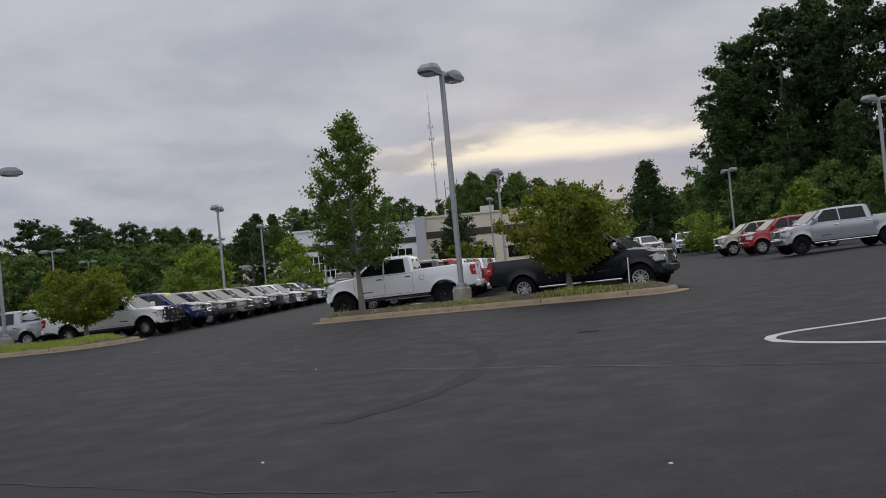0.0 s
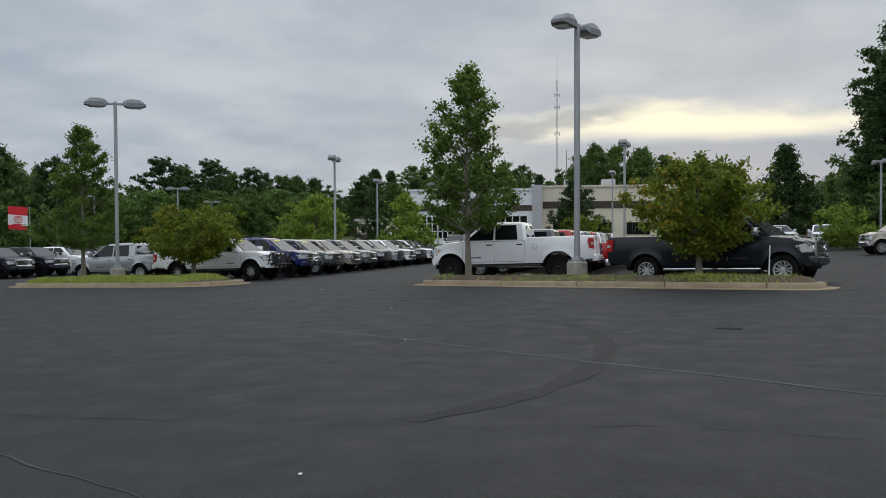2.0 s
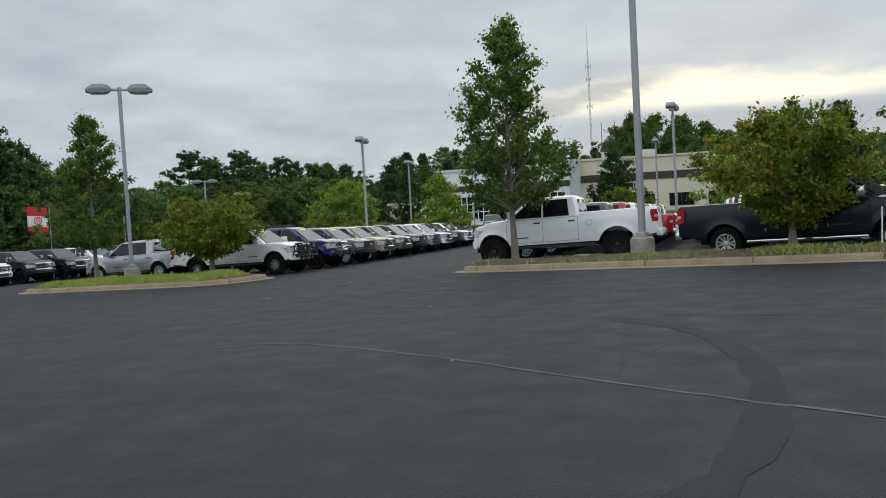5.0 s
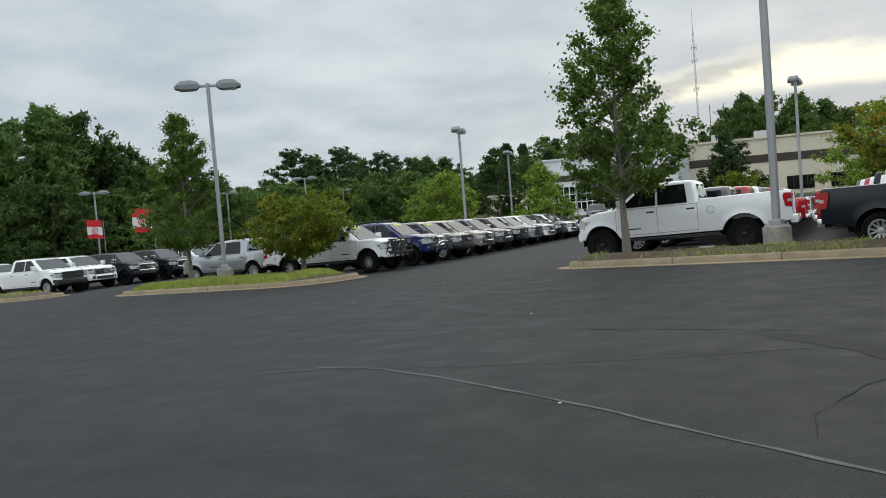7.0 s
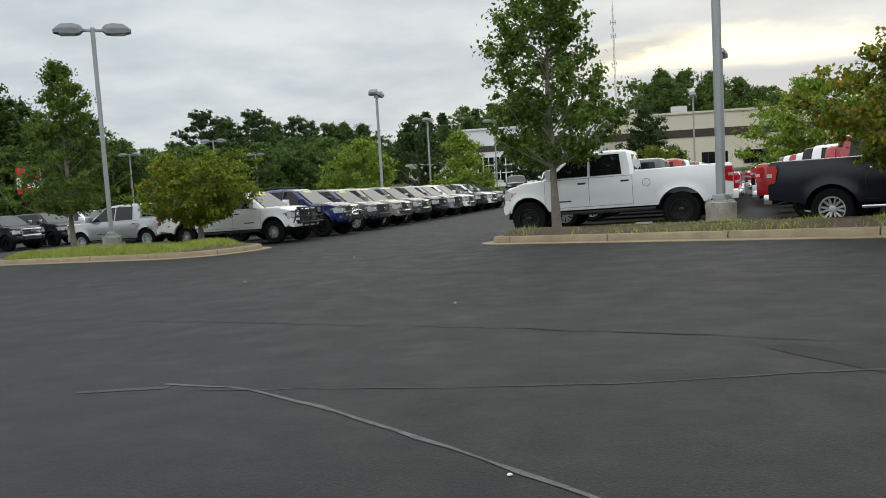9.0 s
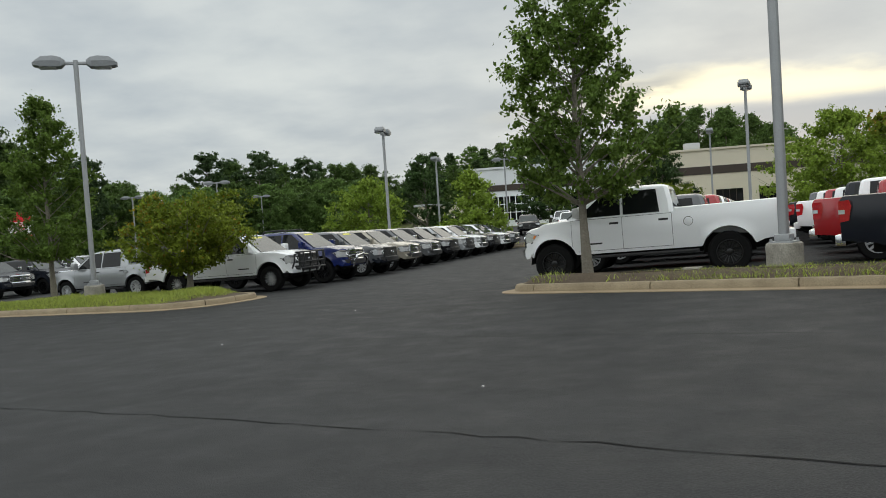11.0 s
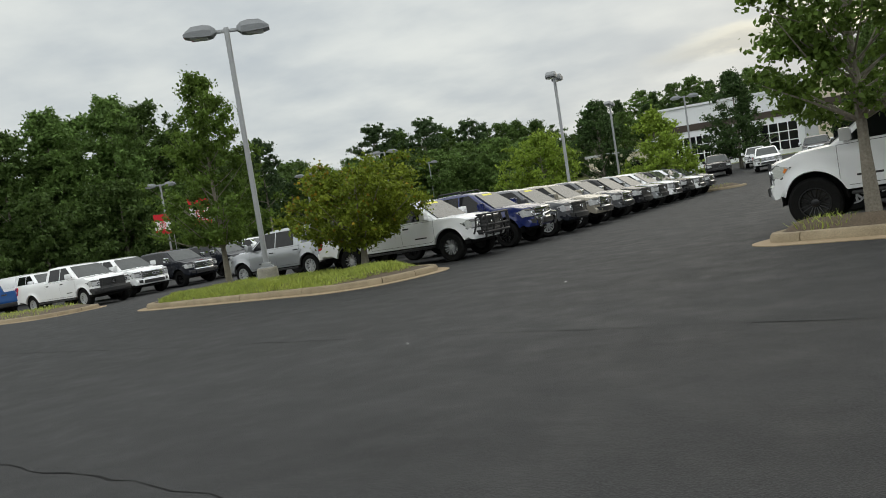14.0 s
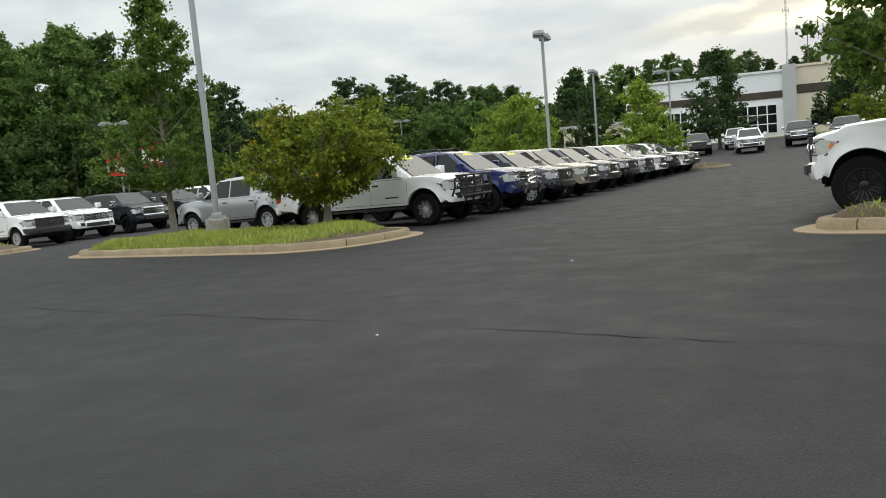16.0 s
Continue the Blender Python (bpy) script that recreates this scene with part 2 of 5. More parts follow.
# ---- mesh helpers ----
def mesh_of(name, bm, material, sharp=35):
    me = bpy.data.meshes.new(name)
    bm.normal_update()
    bm.to_mesh(me)
    bm.free()
    me.materials.append(material)
    if sharp:
        me.polygons.foreach_set("use_smooth", [True] * len(me.polygons))
        me.set_sharp_from_angle(angle=radians(sharp))
        for p in me.polygons:
            if p.loop_total > 10:
                p.use_smooth = False
    return me


def part(name, bm, material, parent, label="", sharp=35):
    ob = new(name, mesh_of(name, bm, material, sharp))
    ob.parent = parent
    if label:
        tagged(ob, label)
    return ob


def thing(name, m, label, category, group="", kind=""):
    ob = new(name)
    ob.matrix_world = m
    return tagged(ob, label, category, group, kind)


def zg(x, y):
    """Height of the ground over the plane of the lot: it rises behind it, up to wooded hills."""
    z = 0.03 * max(0.0, y - 65)
    z += 0.032 * min(max(0.0, x - 10), 5)
    r = math.hypot(x, y)
    if r > 125:
        k = min(1.0, (r - 125) / 160)
        z += 9.0 * k * k * (3 - 2 * k) * (1.0 if y > 0 else 0.4)
    return min(z, 14.0)


def lot(x, y, turn=0.0, up=0.0):
    """On the lot, tilted with it."""
    return LOT @ pose(x, y, zg(x, y) + up, 0, 0, turn)


def plumb(x, y, turn=0.0, up=0.0):
    """On the lot, but upright."""
    return Matrix.Translation(LOT @ Vector((x, y, zg(x, y) + up))) @ pose(0, 0, 0, 0, 0, turn)


def loft(bm, loops, cap=True, close=True):
    rings = [[bm.verts.new(p) for p in lp] for lp in loops]
    n = len(rings[0])
    for a, b in zip(rings, rings[1:]):
        for i in range(n if close else n - 1):
            j = (i + 1) % n
            bm.faces.new((a[i], a[j], b[j], b[i]))
    if cap:
        bm.faces.new(rings[0][::-1])
        bm.faces.new(rings[-1])
    bmesh.ops.recalc_face_normals(bm, faces=bm.faces)
    return bm


def block(bm, x0, x1, y0, y1, z0, z1, bevel=0.0):
    v = [bm.verts.new((x, y, z)) for x in (x0, x1) for y in (y0, y1) for z in (z0, z1)]
    fs = [bm.faces.new([v[i] for i in q]) for q in ((0, 1, 3, 2), (4, 6, 7, 5), (0, 4, 5, 1), (2, 3, 7, 6), (0, 2, 6, 4), (1, 5, 7, 3))]
    if bevel:
        es = list({e for f in fs for e in f.edges})
        bmesh.ops.bevel(bm, geom=es, offset=bevel, segments=2, affect="EDGES", profile=0.6)
    bmesh.ops.recalc_face_normals(bm, faces=bm.faces)
    return bm


def tube(bm, pts, radii, sides=8):
    """A round, tapered rod through the points."""
    loops = []
    for i, p in enumerate(pts):
        p = Vector(p)
        d = (Vector(pts[min(i + 1, len(pts) - 1)]) - Vector(pts[max(i - 1, 0)])).normalized()
        a = d.cross(Vector((0.31, 0.87, 0.13))).normalized()
        b = d.cross(a)
        loops.append([p + (a * math.cos(k) + b * math.sin(k)) * radii[i] for k in (math.tau * j / sides for j in range(sides))])
    return loft(bm, loops)


def lathe(bm, profile, segs, centre=(0, 0, 0), hollow=False):
    """Turned about the y axis: profile of (y, radius); hollow: a ring, its profile closed."""
    cx, cy, cz = centre
    loops = [[(cx + r * math.cos(math.tau * k / segs), cy + y, cz + r * math.sin(math.tau * k / segs)) for k in range(segs)] for y, r in profile]
    if hollow:
        rings = [[bm.verts.new(p) for p in lp] for lp in loops]
        for a, b in zip(rings, rings[1:] + rings[:1]):
            for i in range(segs):
                j = (i + 1) % segs
                bm.faces.new((a[i], a[j], b[j], b[i]))
        bmesh.ops.recalc_face_normals(bm, faces=bm.faces)
        return bm
    return loft(bm, loops)


# ---- ground ----
def ground():
    xs = sorted(set([-1800, -1200, -800, -500, -350, -280, -220, -180, -150] + list(range(-130, 131, 10)) + [15, 150, 180, 220, 280, 350, 500, 800, 1200, 1800]))
    ys = sorted(set([-1800, -1200, -800, -500, -300, -200, -150, -120] + list(range(-90, 171, 5)) + [180, 200, 220, 250, 280, 320, 400, 500, 800, 1200, 1800]))
    bm = bmesh.new()
    grid = [[bm.verts.new((x, y, zg(x, y))) for x in xs] for y in ys]
    for j in range(len(ys) - 1):
        for i in range(len(xs) - 1):
            f = bm.faces.new((grid[j][i], grid[j][i + 1], grid[j + 1][i + 1], grid[j + 1][i]))
            cx, cy = (xs[i] + xs[i + 1]) / 2, (ys[j] + ys[j + 1]) / 2
            f.material_index = 0 if -60 < cx < 45 and -80 < cy < 115 else 1
    me = mesh_of("ground", bm, ASPHALT, 0)
    me.materials.append(TURF)
    ob = new("ground", me)
    ob.matrix_world = LOT
    tagged(ob, "dark grey weathered asphalt car park with grass banks beyond", "ground", kind="structure")


ground()


def smooth_line(pts, step=0.25):
    """A rounded line through a few points."""
    out = []
    P = [Vector((*p, 0)) for p in pts]
    P = [P[0] * 2 - P[1]] + P + [P[-1] * 2 - P[-2]]
    for a, b, c, d in zip(P, P[1:], P[2:], P[3:]):
        n = max(2, int((c - b).length / step))
        for k in range(n):
            t = k / n
            out.append(0.5 * ((2 * b) + (c - a) * t + (2 * a - 5 * b + 4 * c - d) * t * t + (3 * b - a - 3 * c + d) * t ** 3))
    return out + [P[-2]]


def stripe(name, pts, width, material, label, z=0.004, rag=0.0, category="marking", gaps=0.0):
    line = smooth_line(pts)
    bm = bmesh.new()
    prev = None
    for i, p in enumerate(line):
        q = line[min(i + 1, len(line) - 1)] - line[max(i - 1, 0)]
        n = Vector((-q.y, q.x, 0)).normalized()
        w = width / 2 * (1 + rag * random.uniform(-1, 1))
        off = n * random.uniform(-1, 1) * rag * 0.04
        cur = [bm.verts.new(p + off + n * w + Vector((0, 0, z))), bm.verts.new(p + off - n * w + Vector((0, 0, z)))]
        if prev and random.random() >= gaps:
            bm.faces.new((prev[0], prev[1], cur[1], cur[0]))
        prev = cur
    bmesh.ops.recalc_face_normals(bm, faces=bm.faces)
    ob = new(name, mesh_of(name, bm, material, 0))
    ob.matrix_world = LOT
    return tagged(ob, label, category, kind="structure")


stripe("road_marking", [(-6.3, 15.2), (-5.68, 15.05), (-5.18, 14.78), (-4.15, 14.0), (-2.98, 13.0), (-2.05, 12.13), (-0.97, 11.2), (0.43, 10.05), (1.7, 8.95), (4.5, 6.8)], 0.034, LINE, "thin worn white curved line painted on the asphalt", rag=0.5)
stripe("road_marking", [(-6.9, 15.0), (-6.2, 15.1)], 0.08, LINE2, "short faded dash of paint on the asphalt", rag=0.5, gaps=0.2)
stripe("road_marking", [(-5.9, 15.0), (-3.3, 14.94), (-1.4, 15.2)], 0.02, LINE2, "faint faded straight line on the asphalt", rag=0.5, gaps=0.2)
stripe("road_marking", [(-5.6, 7.7), (-4.3, 7.0), (-2.7, 6.15), (-1.0, 5.5)], 0.016, LINE2, "faint curved scrape of old paint on the asphalt", rag=0.6, gaps=0.25)
stripe("road_marking", [(9.0, 13.4), (6.0, 12.3), (4.3, 11.5), (2.95, 11.2), (2.52, 10.75), (2.62, 10.2), (3.2, 9.45), (4.2, 8.6), (6.5, 7.0)], 0.13, LINE3, "bold white loop painted on the asphalt", rag=0.12)
stripe("pavement_crack", [(-24, 22.6), (-14.6, 19.9), (-9.09, 18.64), (-5.9, 17.68), (-3.58, 16.94), (-1.0, 15.9), (3, 14.2), (9, 12.0)], 0.014, TAR, "long dark joint line across the asphalt", rag=0.9, gaps=0.0, category="crack")
stripe("pavement_crack", [(-1.3, 13.8), (-1.56, 13.41), (-1.71, 13.1), (-1.84, 12.79), (-1.88, 12.35)], 0.006, TAR, "thin branching crack in the asphalt", rag=1.0, category="crack")
stripe("pavement_crack", [(-5.6, 8.35), (-4.45, 8.27), (-3.3, 8.16), (-2.79, 8.13), (-2.36, 8.19), (-1.95, 8.08), (-0.7, 8.2), (0.6, 7.9)], 0.006, TAR, "thin wandering crack in the asphalt", rag=1.0, category="crack")
stripe("pavement_crack", [(2.2, 6.6), (2.9, 7.3), (3.1, 8.2), (4.0, 8.7)], 0.006, TAR, "thin crack near the painted loop", rag=1.0, category="crack")
stripe("pavement_crack", [(-24, 27.2), (-15.07, 24.65), (-11.46, 23.75), (-7.83, 22.76), (-3, 21.4), (4, 19.2)], 0.012, TAR, "dark paving joint across the asphalt near the islands", rag=0.9, category="crack")
stripe("skid_mark", [(-1.9, 16.0), (-1.5, 15.46), (-1.04, 14.43), (-0.82, 12.97), (-0.84, 11.92), (-0.95, 11.1), (-1.14, 10.25), (-1.64, 9.15), (-2.3, 8.3)], 0.24, SKID, "dark curved tyre skid mark on the asphalt", z=0.003, rag=0.3, category="mark")

random.seed(5)
for x, y in ((-3.4, 13.3), (-2.6, 6.9), (-9.5, 22.8), (-9.0, 27.0), (-4.9, 18.9), (0.1, 5.6)):
    bm = bmesh.new()
    bmesh.ops.create_icosphere(bm, subdivisions=1, radius=0.013)
    for v in bm.verts:
        v.co = Vector((v.co.x * random.uniform(0.8, 1.5), v.co.y * random.uniform(0.7, 1.3), v.co.z * 0.5 + 0.008))
    ob = new("litter_scrap", mesh_of("litter_scrap", bm, FLAGW, 0))
    ob.matrix_world = lot(x, y, random.uniform(0, 180))
    tagged(ob, "tiny white scrap of litter lying on the asphalt", "litter", "litter on the asphalt")
bm = bmesh.new()
block(bm, -0.17, 0.17, -0.09, 0.09, -0.02, 0.006, 0.003)
ob = new("drain_cover", mesh_of("drain_cover", bm, TAR, 0))
ob.matrix_world = lot(0.9, 14.4, -20)
tagged(ob, "small dark iron drain cover set in asphalt", "cover", kind="structure")


# ---- planted islands ----
def island(s0, s1, n0, half, turn, label, soil=(), density=90):
    """A long island with rounded ends along the turned axis: gutter, kerb stones, mound and grass."""
    rot = Matrix.Rotation(radians(turn), 2)
    e = half * 1.15

    def ring(inset, count=96):
        pts = []
        h, ee = half - inset, e - inset
        for k in range(count):
            a = math.tau * k / count
            c, s = math.cos(a), math.sin(a)
            x = (s1 - e if c >= 0 else s0 + e) + math.copysign(abs(c) ** 0.9, c) * ee
            pts.append((x, n0 + math.copysign(abs(s) ** 0.75, s) * h))
        # even spacing along the straight sides
        out = []
        for a, b in zip(pts, pts[1:] + pts[:1]):
            n = max(1, int(math.dist(a, b) / 0.5))
            out += [(a[0] + (b[0] - a[0]) * k / n, a[1] + (b[1] - a[1]) * k / n) for k in range(n)]
        return out

    def to(p, z):
        v = rot @ Vector(p)
        return (v.x, v.y, z)

    base = ring(0.0)
    cen = ((s0 + s1) / 2, n0)

    def shrink(p, d):
        x = min(max(p[0], s0 + e), s1 - e)
        q = Vector((p[0] - x, p[1] - n0))
        ln = q.length
        q = q * max(0.0, (ln - d) / ln)
        return (x + q.x, n0 + q.y)

    root = new("traffic_island")
    root.matrix_world = LOT
    tagged(root, label, "traffic island", kind="structure")
    bm = bmesh.new()
    loft(bm, [[to(shrink(p, d), z) for p in base] for d, z in ((0.0, -0.05), (0.0, 0.012), (0.3, 0.02), (0.3, -0.05))], cap=False)
    part("gutter", bm, APRON, root, "pale tan concrete gutter strip")
    # kerb stones, each about three metres long
    n = len(base)
    length = sum(math.dist(base[i], base[(i + 1) % n]) for i in range(n))
    cut, acc, start = length / max(6, round(length / 2.6)), 0.0, 0
    spans = []
    for i in range(n):
        acc += math.dist(base[i], base[(i + 1) % n])
        if acc >= cut - 1e-6 or i == n - 1:
            spans.append((start, i + 1))
            start, acc = i + 1, 0.0
    for a, b in spans:
        if b - a < 1:
            continue
        pts = [base[i % n] for i in range(a, b + 1)]
        g = 0.012
        for k, o in ((0, 1), (-1, -2)):
            v = Vector(pts[o]) - Vector(pts[k])
            pts[k] = tuple(Vector(pts[k]) + v.normalized() * min(g, v.length * 0.4))
        bm = bmesh.new()
        loft(bm, [[to(shrink(p, d), z + random.uniform(-0.002, 0.002)) for d, z in ((0.28, -0.04), (0.285, 0.10), (0.32, 0.150), (0.44, 0.158), (0.47, 0.14), (0.47, -0.04))] for p in pts])
        part("kerb_stone", bm, KERB, root, sharp=50)
    bm = bmesh.new()
    loops = []
    for d, z in ((0.455, 0.02), (0.46, 0.13), (0.46 + (half - 0.46) * 0.25, 0.20), (0.46 + (half - 0.46) * 0.5, 0.26), (0.46 + (half - 0.46) * 0.85, 0.30)):
        loops.append([to(shrink(p, d), z + 0.025 * noise.noise((p[0] * 1.3, p[1] * 1.3, d * 3))) for p in base])
    loft(bm, loops)
    part("mound", bm, SOIL, root, "brown mulch mound")
    # grass, thinner where the soil shows
    verts, faces = [], []
    for k in range(int((s1 - s0) * half * 2 * density)):
        p = (random.uniform(s0, s1), n0 + random.uniform(-half, half))
        x = min(max(p[0], s0 + e), s1 - e)
        rr = math.hypot(p[0] - x, p[1] - n0)
        if rr > half - 0.47:
            continue
        bare = 0.0
        for a, b, r in soil:
            bare = max(bare, 1.25 - abs(p[0] - a) / r - 0.25 * abs(p[1] - n0) / b)
        if random.random() < bare + 0.5 * noise.noise((p[0] * 0.9, p[1] * 0.9, 3)):
            continue
        edge_d = half - rr
        z = 0.13 + 0.17 * min(1, max(0, edge_d - 0.46) / 0.5)
        h = random.uniform(0.035, 0.13) * (1.15 + 0.8 * noise.noise((p[0] * 0.7, p[1] * 0.7, 9)))
        a = random.uniform(0, math.tau)
        w = random.uniform(0.005, 0.012)
        lean = Vector((math.cos(a * 3.1), math.sin(a * 3.1), 0)) * h * random.uniform(0.2, 0.8)
        c = Vector(to(p, z - 0.03))
        sd = Vector((math.cos(a), math.sin(a), 0)) * w
        i = len(verts)
        verts += [c - sd, c + sd, c + sd * 0.7 + lean * 0.4 + Vector((0, 0, h * 0.6)), c - sd * 0.7 + lean * 0.4 + Vector((0, 0, h * 0.6)), c + lean + Vector((0, 0, h))]
        faces += [(i, i + 1, i + 2, i + 3), (i + 3, i + 2, i + 4)]
    me = bpy.data.meshes.new("grass")
    me.from_pydata([tuple(v) for v in verts], [], faces)
    me.materials.append(BLADE)
    g = new("grass", me)
    g.matrix_world = LOT
    tagged(g, "short yellow-green grass growing on a kerbed island", "grass", kind="stuff")


random.seed(11)
island(-20.15, -7.3, 22.5, 0.88, -29.7, "long narrow kerbed island with mulch and tufts of grass", [(-18.0, 1.0, 1.9), (-12.0, 1.0, 0.5)], 1300)
island(-34.2, -22.6, 26.4, 1.9, -17, "wide kerbed island covered with bright grass", [(-26.4, 1.2, 0.7)], 1300)
island(-48.0, -36.0, 32.8, 1.6, -7.6, "kerbed grass island at the end of a parking row", [], 110)
island(-26.0, -15.6, 65.6, 1.3, -5, "kerbed grass island at the far end of a row", [], 60)
island(16.5, 26.0, 68.5, 1.5, 0, "kerbed grass island with shrubs and a lamp", [], 60)

FARLAMPS = [
    ("tall grey lamp post beside the row of trucks", 21.0, 44.3, 7.4, 30),
    ("distant grey lamp post at the end of a row", -20.6, 80.0, 7.3, 95),
    ("distant grey twin-headed lamp post near the woods", -41.7, 81.0, 7.4, 20),
    ("far grey twin-headed lamp post near the woods", -52.6, 112.0, 7.0, 40),
    ("distant grey lamp post among parked trucks", 1.65, 82.0, 7.3, 85),
    ("distant grey twin-headed lamp post with a banner", -52.6, 64.2, 7.4, 35),
    ("far grey twin-headed lamp post near the building", 13.9, 97.0, 7.3, 10),
    ("distant grey twin-headed lamp post before the building", -16.6, 91.0, 7.3, 15),
    ("distant grey lamp post near the woods", -55.8, 88.6, 7.3, 10),
]


# ---- pickup trucks ----
FULL = dict(ax=1.85, nose=2.62, tail=-3.02, W=2.03, sill=0.50, hf=1.14, hc=1.26, xc=1.56, xr=0.74, roof=1.90, xb=-0.80, belt=1.27, rail=1.36, r=0.40, split=0.30, grow=0.4)
CREW = dict(FULL, xb=-1.30, split=0.12)
MID = dict(ax=1.62, nose=2.50, tail=-2.78, W=1.89, sill=0.46, hf=1.05, hc=1.15, xc=1.32, xr=0.46, roof=1.79, xb=-1.28, belt=1.14, rail=1.20, r=0.385, split=-0.10, grow=0.2)
LONG = dict(MID, ax=1.785, nose=2.68, tail=-2.98, xc=1.48, xr=0.62, xb=-1.0, split=0.2)


def wheel(parent, x, y, P, rim_mat, spokes, side):
    """Hub, tyre and spoked rim; side is +1 on the outer face towards +y."""
    r, w = P["r"], 0.14
    bm = bmesh.new()
    lathe(bm, [(-0.06, 0.01), (-0.06, r * 0.62), (0.02, r * 0.62), (0.02, 0.01)], 16)
    hub = part("wheel", bm, TRIM, parent)
    hub.location = (x, y, r)
    if side < 0:
        hub.rotation_euler = (0, 0, math.pi)
    bm = bmesh.new()
    ri = r * 0.60
    lathe(bm, [(-w, ri), (-w, r * 0.88), (-w * 0.8, r * 0.97), (-w * 0.45, r), (w * 0.45, r), (w * 0.8, r * 0.97), (w, r * 0.88), (w * 0.92, ri), (w * 0.7, ri * 0.97), (-w * 0.8, ri * 0.97)], 28, hollow=True)
    part("tyre", bm, TYRE, hub)
    bm = bmesh.new()
    lathe(bm, [(w * 0.55, ri * 1.0), (w * 0.98, ri * 1.01), (w * 0.98, ri * 0.93), (w * 0.5, ri * 0.88)], 28, hollow=True)
    if spokes > 6 and rim_mat == ALLOY:
        part("rim", bm, BLACKRIM, hub)
        bm = bmesh.new()
    for k in range(spokes):
        a = math.tau * k / spokes
        for off in (-0.11, 0.11):
            c, s = math.cos(a + off), math.sin(a + off)
            c2, s2 = math.cos(a + off * 2.2), math.sin(a + off * 2.2)
            t = 0.010 if spokes > 6 else 0.024
            loops = []
            for rad, cc, ss, y0 in ((0.05, c, s, w * 0.62), (ri * 0.93, c2, s2, w * 0.86)):
                px, pz = cc * rad, ss * rad
                nx, nz = -ss * t, cc * t
                loops.append([(px - nx, y0 - 0.03, pz - nz), (px + nx, y0 - 0.03, pz + nz), (px + nx * 0.6, y0, pz + nz * 0.6), (px - nx * 0.6, y0, pz - nz * 0.6)])
            loft(bm, loops)
    lathe(bm, [(w * 0.3, 0.075), (w * 0.72, 0.07), (w * 0.76, 0.045), (w * 0.76, 0.005)], 14)
    part("spoke_star" if spokes > 6 and rim_mat == ALLOY else "rim", bm, rim_mat, hub)
    return hub


def truck(m, model, colour, label, group="", rims=None, spokes=6, chrome=True, lift=0.0, extras=(), grille=None, lower=None):
    """A pickup: x forward from the middle of the wheelbase."""
    P = dict(model)
    if lift:
        P["r"] += lift * P["grow"]
    ax, nose, tail, W, r = P["ax"], P["nose"], P["tail"], P["W"], P["r"]
    H = W / 2
    body = PAINTS[colour]
    lower = lower or body
    root = thing("pickup_truck", m, label, "pickup truck", group)
    up = lift
    sill, hf, hc, belt, rail, roof = (P[k] + up for k in ("sill", "hf", "hc", "belt", "rail", "roof"))
    xc, xr, xb = P["xc"], P["xr"], P["xb"]
    R = model["r"] * 1.2 + 0.6 * lift
    AZ = model["r"] + 0.5 * lift

    def nosing(v):
        k = max(0.0, (v[0] - (nose - 0.75)) / 0.75)
        k2 = max(0.0, ((tail + 0.25) - v[0]) / 0.25)
        return (v[0] - 0.16 * k * k * (abs(v[1]) / H) ** 2, v[1] * (1 - 0.09 * k * k - 0.035 * k2 * k2), v[2])

    top = [(nose, hf - 0.30), (nose - 0.04, hf - 0.12), (nose - 0.13, hf - 0.025), (nose - 0.45, hf + 0.03), ((nose + xc) / 2, (hf + hc) / 2 + 0.025), (xc + 0.05, hc), (xc - 0.12, belt), (xb + 0.012, belt + 0.015), (xb - 0.012, rail), (tail + 0.05, rail + 0.015), (tail, rail - 0.03)]

    def top_at(x):
        for (x1, z1), (x0, z0) in zip(top, top[1:]):
            if x >= x0:
                return z0 + (z1 - z0) * (x - x0) / (x1 - x0)
        return top[-1][1]

    def low_at(x):
        for cx in (ax, -ax):
            if abs(x - cx) < R:
                return max(sill, AZ + math.sqrt(R * R - (x - cx) ** 2))
        return sill + 0.12 * max(0.0, min(1.0, (abs(x) - ax - R) / 0.3))

    def side_y(x, z):
        """Half width of the pressed body side: tucked in below, rolled in at the belt, flared at the arches."""
        f = (z - sill) / (belt - sill)
        y = H - 0.045 * max(0.0, (f - 0.62) / 0.38) ** 2 - 0.035 * max(0.0, (0.4 - f) / 0.4) ** 2
        y -= 0.010 * math.exp(-((f - 0.30) / 0.07) ** 2) * (1 if -ax + R < x < ax - R else 0)
        d = min(math.hypot(x - ax, z - AZ), math.hypot(x + ax, z - AZ))
        return y + 0.035 * max(0.0, 1 - max(0.0, d - R) / 0.17) ** 1.5

    stations = {nose, nose - 0.04, nose - 0.13, nose - 0.28, nose - 0.45, xc + 0.05, xc - 0.12, xb + 0.012, xb - 0.012, tail + 0.05, tail}
    stations |= {cx + R * math.cos(math.pi * k / 18) for cx in (ax, -ax) for k in range(19)}
    stations |= {cx + s * (R + d) for cx in (ax, -ax) for s in (-1, 1) for d in (0.012, 0.08, 0.17)}
    stations |= {-ax + R + 0.3 + (2 * ax - 2 * R - 0.6) * k / 8 for k in range(9)}
    stations = sorted(x for x in stations if tail <= x <= nose)

    def strip(x):
        z0, z1 = low_at(x), top_at(x)
        rows = [(side_y(x, z0) - 0.03, z0 - 0.004)]
        for k in range(11):
            z = z0 + (z1 - 0.012 - z0) * k / 10
            rows.append((side_y(x, z), z))
        return [(H - 0.34, z0)] + rows + [(side_y(x, z1) - 0.03, z1), (H - 0.34, z1 + 0.004)]

